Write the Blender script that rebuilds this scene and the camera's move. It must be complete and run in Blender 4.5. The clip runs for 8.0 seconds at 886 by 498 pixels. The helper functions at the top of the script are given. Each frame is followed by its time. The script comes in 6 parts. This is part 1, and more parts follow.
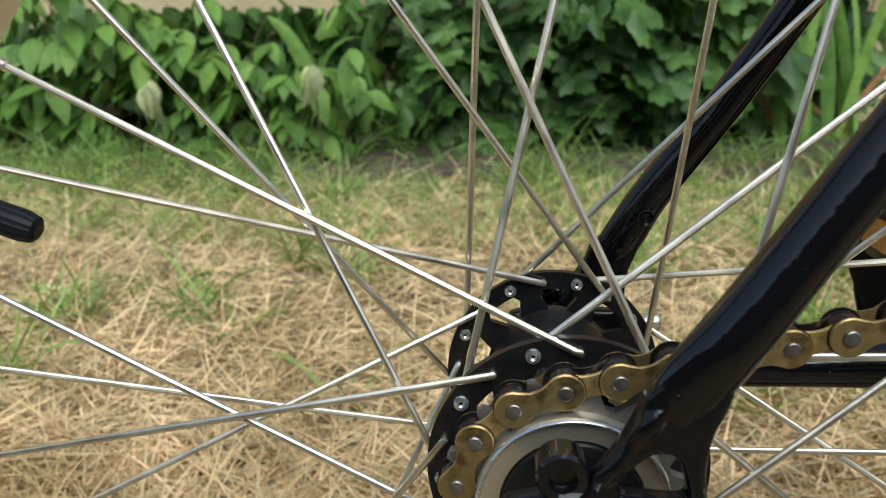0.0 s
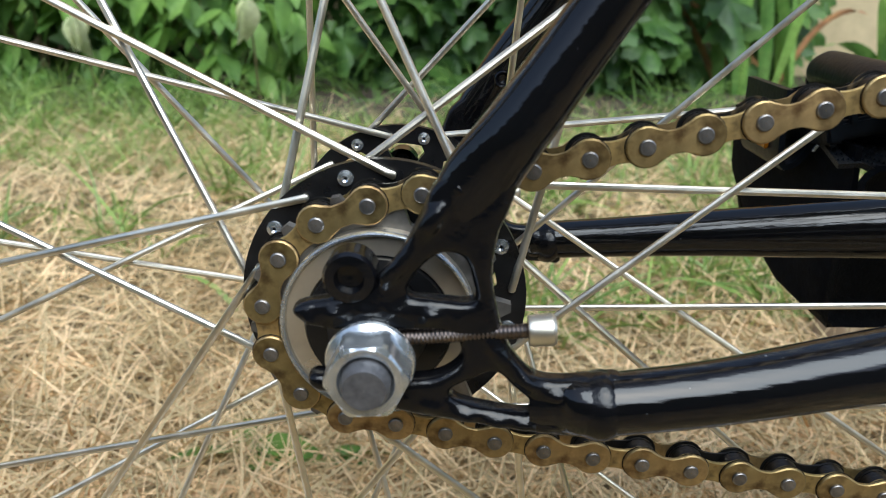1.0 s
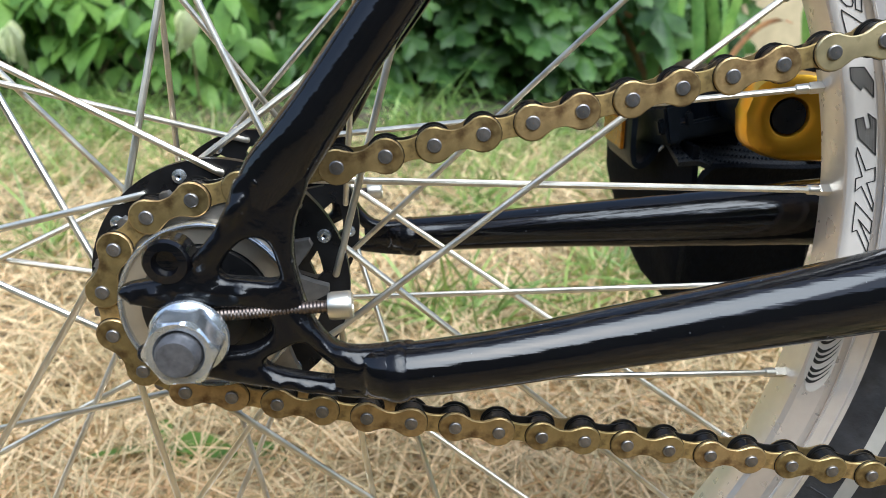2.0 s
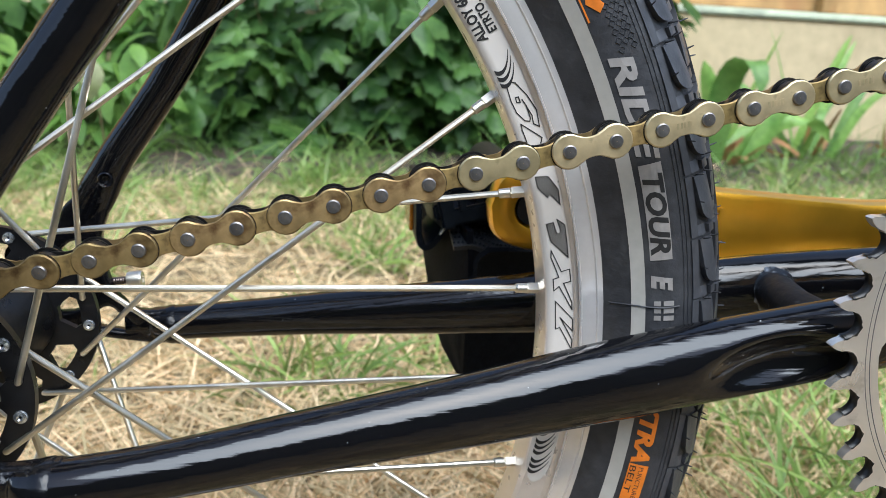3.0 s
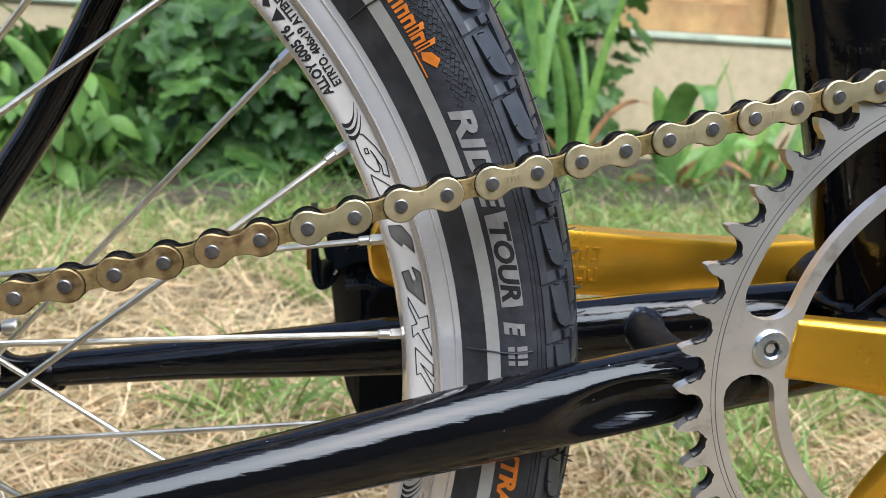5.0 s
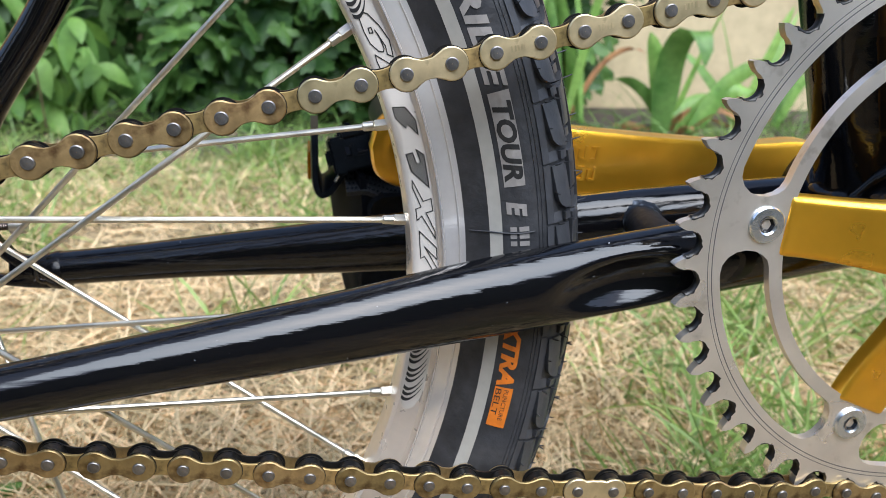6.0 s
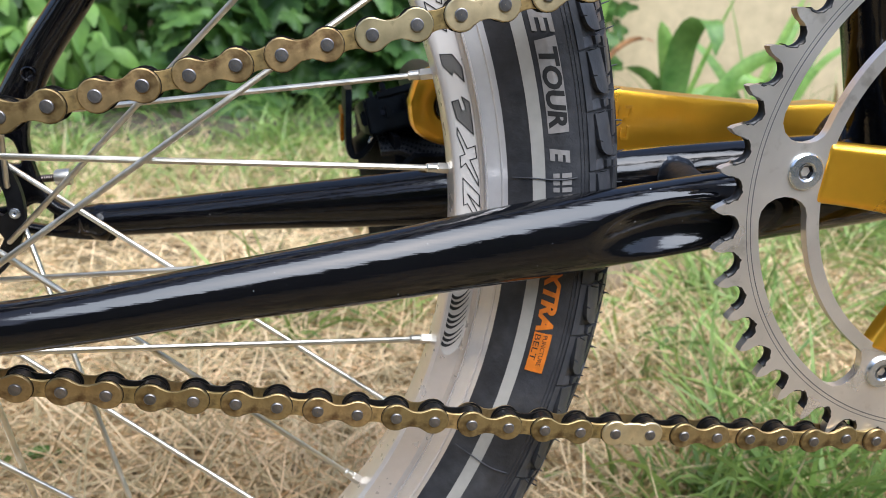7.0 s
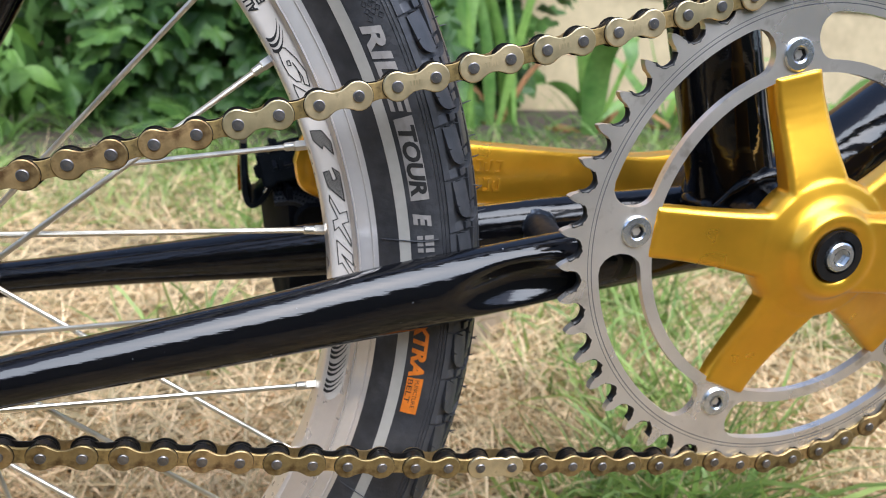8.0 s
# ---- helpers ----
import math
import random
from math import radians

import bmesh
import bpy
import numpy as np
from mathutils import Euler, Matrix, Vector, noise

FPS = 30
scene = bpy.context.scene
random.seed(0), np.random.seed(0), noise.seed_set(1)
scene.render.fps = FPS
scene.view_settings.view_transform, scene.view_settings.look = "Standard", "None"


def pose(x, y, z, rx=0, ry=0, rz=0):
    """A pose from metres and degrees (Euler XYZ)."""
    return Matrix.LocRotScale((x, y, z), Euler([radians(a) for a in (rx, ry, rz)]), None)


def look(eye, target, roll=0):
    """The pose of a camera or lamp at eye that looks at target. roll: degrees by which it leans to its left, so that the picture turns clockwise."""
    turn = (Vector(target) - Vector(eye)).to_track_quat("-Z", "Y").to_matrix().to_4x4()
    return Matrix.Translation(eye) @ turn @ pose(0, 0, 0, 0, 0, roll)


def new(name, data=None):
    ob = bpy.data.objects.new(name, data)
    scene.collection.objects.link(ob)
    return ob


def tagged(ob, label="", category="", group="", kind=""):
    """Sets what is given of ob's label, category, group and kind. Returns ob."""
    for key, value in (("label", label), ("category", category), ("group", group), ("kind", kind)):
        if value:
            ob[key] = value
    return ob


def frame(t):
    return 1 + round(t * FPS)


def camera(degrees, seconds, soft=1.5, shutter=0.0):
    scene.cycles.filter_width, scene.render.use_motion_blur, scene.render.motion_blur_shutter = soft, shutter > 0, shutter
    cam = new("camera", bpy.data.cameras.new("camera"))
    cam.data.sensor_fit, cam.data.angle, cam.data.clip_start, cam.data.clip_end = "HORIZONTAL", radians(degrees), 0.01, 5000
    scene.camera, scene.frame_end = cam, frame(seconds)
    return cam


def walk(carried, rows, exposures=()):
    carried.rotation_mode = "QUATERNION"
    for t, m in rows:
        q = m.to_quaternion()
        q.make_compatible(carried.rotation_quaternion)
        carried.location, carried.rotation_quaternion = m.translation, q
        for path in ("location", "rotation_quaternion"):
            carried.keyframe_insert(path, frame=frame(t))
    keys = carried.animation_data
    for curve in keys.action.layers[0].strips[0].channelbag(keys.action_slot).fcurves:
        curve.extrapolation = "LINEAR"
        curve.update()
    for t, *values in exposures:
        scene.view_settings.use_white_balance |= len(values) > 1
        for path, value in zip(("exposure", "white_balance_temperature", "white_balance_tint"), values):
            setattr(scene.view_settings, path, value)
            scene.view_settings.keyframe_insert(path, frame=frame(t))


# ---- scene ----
# ---- camera ----
cam = camera(59.32, 8.0, soft=0.8)
PATH = [
    (0, -0.01902, -0.20793, 0.36004, 4.272, -16.510, -0.794),
    (0.5, -0.00181, -0.19632, 0.33304, 2.252, -18.370, 0.500),
    (1, 0.01570, -0.21301, 0.32726, 0.612, -19.663, 1.102),
    (1.2, 0.02230, -0.22027, 0.32719, 0.254, -20.009, 1.100),
    (2.3, 0.07147, -0.24172, 0.33413, -4.026, -18.107, 1.463),
    (2.5, 0.08786, -0.24306, 0.33734, -4.985, -17.424, 1.777),
    (3, 0.12475, -0.24294, 0.35178, -6.963, -15.701, 2.255),
    (3.5, 0.14201, -0.23708, 0.37170, -8.394, -13.954, 2.623),
    (4, 0.14797, -0.23867, 0.38347, -9.170, -13.029, 2.836),
    (4.2, 0.15067, -0.24085, 0.38200, -9.350, -13.084, 2.736),
    (5.3, 0.16206, -0.25003, 0.35370, -9.157, -14.906, 1.897),
    (5.5, 0.15979, -0.25186, 0.34936, -9.585, -15.636, 2.008),
    (6, 0.15655, -0.25834, 0.33948, -9.712, -17.127, 2.037),
    (6.5, 0.15350, -0.26424, 0.32714, -9.184, -17.409, 2.158),
    (7, 0.14209, -0.26671, 0.32545, -9.472, -17.616, 2.439),
    (7.5, 0.13472, -0.27141, 0.33160, -10.820, -17.276, 2.784),
    (8, 0.16078, -0.29049, 0.35172, -14.241, -16.939, 2.586),
]
cam.data.dof.use_dof, cam.data.dof.focus_distance, cam.data.dof.aperture_fstop = True, 0.230, 22.0
walk(cam, [(t, pose(x, y, z, 90 + pitch, 0, yaw) @ pose(0, 0, 0, 0, 0, roll)) for t, x, y, z, yaw, pitch, roll in PATH], [(0.0, 0.76, 7200, 6), (1.0, 1.00, 6700, 7), (2.5, 1.42, 6500, 9), (4.0, 1.22, 6500, 10), (6.0, 1.34, 6500, 12), (8.0, 1.34, 6500, 14)])

# ---- light ----
world = bpy.data.worlds.new("sky")
scene.world = world
world.use_nodes = True
wn = world.node_tree.nodes
sky = wn.new("ShaderNodeTexSky")
sky.sky_type, sky.sun_disc = "NISHITA", False
SUN_UP, SUN_TURN = radians(55), radians(163)
sky.sun_elevation, sky.sun_rotation = SUN_UP, SUN_TURN
sky.air_density, sky.dust_density, sky.ozone_density = 1.0, 1.6, 1.0
wn["Background"].inputs["Strength"].default_value = 0.11
world.node_tree.links.new(sky.outputs[0], wn["Background"].inputs["Color"])
sun = new("sun", bpy.data.lights.new("sun", "SUN"))
sun.data.energy, sun.data.angle, sun.data.color = 1.80, radians(56), (0.825, 0.94, 1.05)
sun_way = Vector((math.sin(SUN_TURN) * math.cos(SUN_UP), math.cos(SUN_TURN) * math.cos(SUN_UP), math.sin(SUN_UP)))
sun.matrix_world = look(sun_way * 10, (0, 0, 0))


# ---- materials ----
def material(name, color, rough=0.5, metal=0.0, vary=0.0, scale=200.0, bump=0.0, bump_scale=400.0, coat=0.0, spec=0.5, second=None, second_scale=30.0, second_from=0.5, island=0.0, rough_vary=0.0, drawn=1.0, chips=0.0):
    """A surface: base colour broken up at a coarse and a fine scale, uneven gloss, fine relief."""
    m = bpy.data.materials.new(name)
    m.use_nodes = True
    nt = m.node_tree
    b = nt.nodes["Principled BSDF"]
    b.inputs["Roughness"].default_value, b.inputs["Metallic"].default_value = rough, metal
    b.inputs["Coat Weight"].default_value = coat
    b.inputs["Specular IOR Level"].default_value = spec
    b.inputs["Coat Roughness"].default_value = 0.03
    co = nt.nodes.new("ShaderNodeTexCoord").outputs["Object"]
    plain = co
    if drawn != 1.0:
        mp = nt.nodes.new("ShaderNodeMapping")
        mp.inputs["Scale"].default_value = (drawn, 1.0, 1.0)
        nt.links.new(co, mp.inputs["Vector"])
        co = mp.outputs["Vector"]

    def noise_at(s, detail=4.0):
        n = nt.nodes.new("ShaderNodeTexNoise")
        n.inputs["Scale"].default_value, n.inputs["Detail"].default_value = s, detail
        nt.links.new(co, n.inputs["Vector"])
        return n.outputs["Fac"]

    def ramp(fac, lo, hi, a, c):
        r = nt.nodes.new("ShaderNodeMapRange")
        r.inputs["From Min"].default_value, r.inputs["From Max"].default_value = lo, hi
        r.inputs["To Min"].default_value, r.inputs["To Max"].default_value = a, c
        nt.links.new(fac, r.inputs["Value"])
        return r.outputs["Result"]

    col = nt.nodes.new("ShaderNodeRGB").outputs[0]
    col.default_value = (*color, 1)
    if second:
        mix = nt.nodes.new("ShaderNodeMix")
        mix.data_type = "RGBA"
        nt.links.new(ramp(noise_at(second_scale), second_from, second_from + 0.2, 0, 1), mix.inputs["Factor"])
        nt.links.new(col, mix.inputs["A"])
        mix.inputs["B"].default_value = (*second, 1)
        col = mix.outputs["Result"]
    if chips:
        speck = nt.nodes.new("ShaderNodeTexNoise")
        speck.inputs["Scale"].default_value, speck.inputs["Detail"].default_value = 650, 2.0
        nt.links.new(plain, speck.inputs["Vector"])
        mix = nt.nodes.new("ShaderNodeMix")
        mix.data_type = "RGBA"
        nt.links.new(ramp(speck.outputs["Fac"], 0.765, 0.79, 0, 1), mix.inputs["Factor"])
        nt.links.new(col, mix.inputs["A"])
        mix.inputs["B"].default_value = (chips, chips * 1.03, chips * 1.06, 1)
        col = mix.outputs["Result"]
    if vary or island:
        hsv = nt.nodes.new("ShaderNodeHueSaturation")
        nt.links.new(col, hsv.inputs["Color"])
        value = ramp(noise_at(scale), 0.3, 0.7, 1 - vary, 1 + vary)
        if island:
            geo = nt.nodes.new("ShaderNodeNewGeometry")
            info = nt.nodes.new("ShaderNodeObjectInfo")
            add = nt.nodes.new("ShaderNodeMath")
            add.operation = "ADD"
            nt.links.new(geo.outputs["Random Per Island"], add.inputs[0])
            nt.links.new(info.outputs["Random"], add.inputs[1])
            fr = nt.nodes.new("ShaderNodeMath")
            fr.operation = "FRACT"
            nt.links.new(add.outputs[0], fr.inputs[0])
            mul = nt.nodes.new("ShaderNodeMath")
            mul.operation = "MULTIPLY"
            nt.links.new(value, mul.inputs[0])
            nt.links.new(ramp(fr.outputs[0], 0, 1, 1 - island, 1 + island), mul.inputs[1])
            value = mul.outputs[0]
            nt.links.new(ramp(fr.outputs[0], 0, 1, 0.5 + 0.03 * island, 0.5 - 0.03 * island), hsv.inputs["Hue"])
        nt.links.new(value, hsv.inputs["Value"])
        col = hsv.outputs["Color"]
    nt.links.new(col, b.inputs["Base Color"])
    if rough_vary:
        nt.links.new(ramp(noise_at(scale * 0.6), 0.3, 0.7, max(0.02, rough - rough_vary), rough + rough_vary), b.inputs["Roughness"])
    if bump:
        bm_ = nt.nodes.new("ShaderNodeBump")
        bm_.inputs["Strength"].default_value, bm_.inputs["Distance"].default_value = bump, 0.001
        nt.links.new(noise_at(bump_scale, 6), bm_.inputs["Height"])
        nt.links.new(bm_.outputs[0], b.inputs["Normal"])
    return m


def leafy(name, color, second, island=0.35, rough=0.45, vein=60.0):
    """Leaf tissue: two greens, waxy, letting some light through."""
    m = material(name, color, rough, vary=0.15, scale=vein, second=second, second_scale=14, second_from=0.45, island=island, bump=0.25, bump_scale=150)
    nt = m.node_tree
    b = nt.nodes["Principled BSDF"]
    tr = nt.nodes.new("ShaderNodeBsdfTranslucent")
    src = b.inputs["Base Color"].links[0].from_socket
    nt.links.new(src, tr.inputs["Color"])
    mix = nt.nodes.new("ShaderNodeMixShader")
    mix.inputs[0].default_value = 0.3
    nt.links.new(b.outputs[0], mix.inputs[1])
    nt.links.new(tr.outputs[0], mix.inputs[2])
    nt.links.new(mix.outputs[0], nt.nodes["Material Output"].inputs["Surface"])
    return m


M = dict(
    paint=material("gloss_black_paint", (0.004, 0.004, 0.005), 0.045, spec=0.5, coat=0.08, drawn=0.06, bump=0.30, bump_scale=150, vary=0.2, scale=90, chips=0.30, rough_vary=0.015),
    stay_paint=material("gloss_black_drawn_tube", (0.004, 0.004, 0.005), 0.035, spec=0.5, coat=0.08, drawn=0.035, bump=0.16, bump_scale=380, vary=0.2, scale=90, chips=0.30),
    paint_worn=material("worn_black_paint", (0.004, 0.004, 0.005), 0.15, spec=0.40, bump=0.9, bump_scale=110, second=(0.10, 0.11, 0.12), second_scale=230, second_from=0.70),
    black_metal=material("black_anodised_metal", (0.010, 0.010, 0.011), 0.34, metal=0.2, bump=0.1, vary=0.3, scale=300, rough_vary=0.1),
    steel=material("stainless_steel", (0.853, 0.80, 0.681), 0.38, metal=1.0, vary=0.15, scale=120, second=(0.629, 0.58, 0.488), second_scale=60, second_from=0.6, rough_vary=0.1),
    zinc=material("zinc_plated_steel", (0.68, 0.72, 0.75), 0.22, metal=0.88, vary=0.12, scale=250, bump=0.1, rough_vary=0.08),
    thread=material("threaded_steel", (0.20, 0.16, 0.14), 0.35, metal=1.0, vary=0.3, scale=400),
    axle=material("grey_axle_end", (0.16, 0.16, 0.17), 0.5, metal=0.7, vary=0.25, scale=500, bump=0.2),
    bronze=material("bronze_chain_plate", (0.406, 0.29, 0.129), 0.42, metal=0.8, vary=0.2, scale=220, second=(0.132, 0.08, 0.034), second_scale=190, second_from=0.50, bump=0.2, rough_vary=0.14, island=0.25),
    dirty=material("grimy_bronze_plate", (0.426, 0.30, 0.123), 0.42, metal=0.75, vary=0.25, scale=260, second=(0.051, 0.038, 0.022), second_scale=190, second_from=0.60, bump=0.2, rough_vary=0.12, island=0.2),
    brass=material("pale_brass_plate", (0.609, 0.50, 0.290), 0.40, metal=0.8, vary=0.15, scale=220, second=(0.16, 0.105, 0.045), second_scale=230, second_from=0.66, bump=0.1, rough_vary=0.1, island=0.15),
    pin=material("dark_steel_pin", (0.26, 0.25, 0.245), 0.38, metal=0.9, vary=0.3, scale=500, island=0.2),
    grease=material("greasy_black_steel", (0.015, 0.014, 0.013), 0.3, metal=0.3, vary=0.4, scale=300, second=(0.20, 0.14, 0.07), second_scale=220, second_from=0.62, bump=0.3),
    ring=material("satin_aluminium", (0.86, 0.81, 0.74), 0.31, metal=0.8, vary=0.10, scale=50, second=(0.507, 0.46, 0.377), second_scale=130, second_from=0.60, bump=0.05, rough_vary=0.08),
    sprocket=material("worn_steel_sprocket", (0.24, 0.23, 0.22), 0.42, metal=0.8, vary=0.3, scale=200, second=(0.10, 0.09, 0.08), second_scale=120, second_from=0.55, bump=0.1),
    freewheel=material("satin_cream_steel", (0.66, 0.60, 0.50), 0.34, metal=0.85, vary=0.1, scale=150, rough_vary=0.08),
    gold=material("gold_anodised_aluminium", (0.96, 0.50, 0.040), 0.32, metal=0.82, coat=0.45, vary=0.06, scale=80, bump=0.03, bump_scale=300, rough_vary=0.05),
    rubber=material("black_tyre_rubber", (0.036, 0.037, 0.041), 0.50, vary=0.3, scale=160, second=(0.058, 0.059, 0.062), second_scale=70, second_from=0.5, bump=0.3, bump_scale=500, rough_vary=0.1),
    tread=material("grey_tread_rubber", (0.052, 0.054, 0.060), 0.40, vary=0.2, scale=180, second=(0.065, 0.066, 0.069), second_scale=120, second_from=0.55, bump=0.25, bump_scale=250, rough_vary=0.08),
    band=material("reflective_grey_band", (0.477, 0.455, 0.405), 0.5, vary=0.05, scale=300, second=(0.416, 0.40, 0.354), second_scale=40),
    orange=material("orange_print", (0.75, 0.20, 0.02), 0.5, vary=0.15, scale=300),
    grey_print=material("grey_print", (0.30, 0.28, 0.26), 0.5, vary=0.15, scale=300),
    alloy=material("silver_rim_alloy", (0.80, 0.735, 0.680), 0.30, metal=0.55, vary=0.03, scale=300, bump=0.05, bump_scale=700, rough_vary=0.04),
    track=material("machined_brake_track", (0.92, 0.88, 0.85), 0.20, metal=0.60, vary=0.03, scale=300, bump=0.04, bump_scale=900, rough_vary=0.05),
    sticker=material("white_rim_sticker", (0.68, 0.630, 0.570), 0.40, vary=0.03, scale=120),
    ink=material("black_print", (0.02, 0.02, 0.02), 0.5, vary=0.2, scale=300),
    plastic=material("black_pedal_plastic", (0.008, 0.011, 0.015), 0.38, spec=0.12, vary=0.3, scale=150, bump=0.2),
    fabric=material("black_strap_fabric", (0.005, 0.006, 0.008), 0.6, spec=0.1, vary=0.3, scale=300, bump=0.5, bump_scale=900),
    vinyl=material("black_vinyl", (0.005, 0.006, 0.009), 0.75, spec=0.05, vary=0.3, scale=200, bump=0.25, bump_scale=500),
    mesh=material("black_mesh_pad", (0.016, 0.018, 0.022), 0.45, vary=0.5, scale=1500, bump=0.9, bump_scale=1400),
    dull=material("dull_black_paint", (0.010, 0.011, 0.013), 0.55, spec=0.2, second=(0.09, 0.10, 0.12), second_scale=240, second_from=0.62, bump=0.5, bump_scale=200),
    # the pale second colour is paint chips and also the weld's painted-in glints
    weld=material("chipped_weld_paint", (0.010, 0.011, 0.013), 0.35, spec=0.5, vary=0.3, scale=300, second=(0.26, 0.29, 0.33), second_scale=300, second_from=0.47, bump=1.0, bump_scale=150),
    amber=material("amber_reflector", (0.42, 0.14, 0.01), 0.15, vary=0.3, scale=300, bump=0.4, bump_scale=700),
    plaster=material("beige_rendered_wall", (0.568, 0.45, 0.267), 0.9, vary=0.1, scale=25, second=(0.487, 0.38, 0.224), second_scale=4, second_from=0.5, bump=0.5, bump_scale=60),
    cope=material("pale_coping", (0.609, 0.66, 0.475), 0.85, vary=0.15, scale=20, second=(0.447, 0.48, 0.352), second_scale=7, bump=0.5, bump_scale=60),
    wood=material("brown_fence_board", (0.426, 0.25, 0.095), 0.75, vary=0.2, scale=14, second=(0.325, 0.16, 0.060), second_scale=5, bump=0.4, bump_scale=60, island=0.25),
    # for the added walls out of view that darken reflections
    unseen_screen=material("dark_green_boundary", (0.05, 0.07, 0.03), 0.9, vary=0.4, scale=8, second=(0.10, 0.09, 0.06), second_scale=2, bump=0.8, bump_scale=20),
    soil=material("dry_lawn_soil", (0.173, 0.125, 0.065), 0.95, vary=0.3, scale=60, second=(0.132, 0.13, 0.047), second_scale=3.5, second_from=0.5, bump=0.8, bump_scale=90),
    bed=material("dark_bed_soil", (0.06, 0.045, 0.03), 0.95, vary=0.3, scale=40, second=(0.10, 0.08, 0.05), second_scale=15, bump=0.8, bump_scale=60),
    straw=material("dry_straw", (0.725, 0.545, 0.300), 0.7, vary=0.2, scale=20, second=(0.54, 0.385, 0.185), second_scale=6, island=0.4),
    sedge=leafy("border_grass_blade", (0.16, 0.29, 0.065), (0.09, 0.19, 0.035)),
    blade=leafy("green_grass", (0.30, 0.43, 0.115), (0.20, 0.33, 0.070)),
    bright=leafy("bright_leaf", (0.150, 0.290, 0.055), (0.085, 0.195, 0.032), rough=0.55),
    dark=leafy("currant_leaf", (0.085, 0.185, 0.040), (0.036, 0.098, 0.018), rough=0.5),
    strap=leafy("strap_leaf", (0.244, 0.43, 0.103), (0.142, 0.31, 0.060)),
    pale=leafy("pale_wilted_leaf", (0.629, 0.66, 0.378), (0.487, 0.56, 0.258)),
    dead=leafy("withered_leaf", (0.45, 0.24, 0.10), (0.26, 0.13, 0.06)),
    stem=material("green_brown_stem", (0.12, 0.10, 0.04), 0.7, vary=0.3, scale=40, bump=0.3),
    lath=material("weathered_wood_lath", (0.40, 0.30, 0.20), 0.8, vary=0.2, scale=30, second=(0.30, 0.22, 0.14), second_scale=12, bump=0.4, bump_scale=90),
    stone=material("pale_edging_stone", (0.46, 0.45, 0.42), 0.9, vary=0.2, scale=30, second=(0.32, 0.31, 0.28), second_scale=12, bump=0.6, bump_scale=80),
)


# ---- building helpers ----
def link_mesh(name, verts, faces, mat, parent=None, label="", smooth=True):
    me = bpy.data.meshes.new(name)
    me.from_pydata([tuple(v) for v in verts], [], faces)
    me.materials.append(mat)
    if smooth:
        me.shade_smooth()
    ob = new(name, me)
    if parent:
        ob.parent = parent
    return tagged(ob, label)


def part(name, bm, mat, parent=None, label="", smooth=True, sharp=35):
    """Link a bmesh as one mesh object under a thing or a part."""
    bmesh.ops.recalc_face_normals(bm, faces=bm.faces)
    if smooth:
        for f in bm.faces:
            f.smooth = True
        lim = radians(sharp)
        for e in bm.edges:
            if len(e.link_faces) == 2 and e.calc_face_angle(0) > lim:
                e.smooth = False
    me = bpy.data.meshes.new(name)
    bm.to_mesh(me)
    bm.free()
    me.materials.append(mat)
    ob = new(name, me)
    if parent:
        ob.parent = parent
    return tagged(ob, label)


def again(ob, m, parent=None):
    """Another object on the same mesh, at the pose m."""
    o = new(ob.name.split(".")[0], ob.data)
    o.parent = parent or ob.parent
    o.matrix_basis = m
    return o


def tube(bm, points, radii, n=16, squash=None, caps=True):
    """A swept tube through points; squash: per-point (sideways, upright) factors."""
    pts = [Vector(p) for p in points]
    rings = []
    up0 = Vector((0, 0, 1))
    for i, p in enumerate(pts):
        d = (pts[min(i + 1, len(pts) - 1)] - pts[max(i - 1, 0)]).normalized()
        u = up0 if abs(d.z) < 0.95 else Vector((0, 1, 0))
        side = d.cross(u).normalized()
        top = side.cross(d).normalized()
        r = radii[i] if hasattr(radii, "__len__") else radii
        sa, sb = squash[i] if squash else (1, 1)
        rings.append([bm.verts.new(p + side * (r * sa * math.cos(a)) + top * (r * sb * math.sin(a))) for a in (2 * math.pi * k / n for k in range(n))])
    for a, b in zip(rings, rings[1:]):
        for k in range(n):
            bm.faces.new((a[k], a[(k + 1) % n], b[(k + 1) % n], b[k]))
    if caps:
        bm.faces.new(rings[0][::-1])
        bm.faces.new(rings[-1])
    return rings


def spline(points, steps=8):
    """Points on a smooth curve through the given ones (tuples of any length)."""
    p = [np.array(q, float) for q in points]
    p = [2 * p[0] - p[1]] + p + [2 * p[-1] - p[-2]]
    out = []
    for i in range(1, len(p) - 2):
        for s in range(steps):
            t = s / steps
            out.append(0.5 * (2 * p[i] + (p[i + 1] - p[i - 1]) * t + (2 * p[i - 1] - 5 * p[i] + 4 * p[i + 1] - p[i + 2]) * t * t + (3 * p[i] - p[i - 1] - 3 * p[i + 1] + p[i + 2]) * t ** 3))
    out.append(p[-2])
    return out


def lathe(bm, profile, n=64, centre=(0, 0, 0), closed=False, a0=0.0, a1=2 * math.pi):
    """A profile of (radius, y) turned about the y axis through centre."""
    full = abs(a1 - a0 - 2 * math.pi) < 1e-6
    cx, cy, cz = centre
    rows = []
    for k in range(n if full else n + 1):
        a = a0 + (a1 - a0) * k / n
        rows.append([bm.verts.new((cx + r * math.cos(a), cy + y, cz + r * math.sin(a))) for r, y in profile])
    pairs = list(zip(rows, rows[1:])) + ([(rows[-1], rows[0])] if full else [])
    m = len(profile)
    for a, b in pairs:
        for j in range(m if closed else m - 1):
            bm.faces.new((a[j], a[(j + 1) % m], b[(j + 1) % m], b[j]))
    return rows


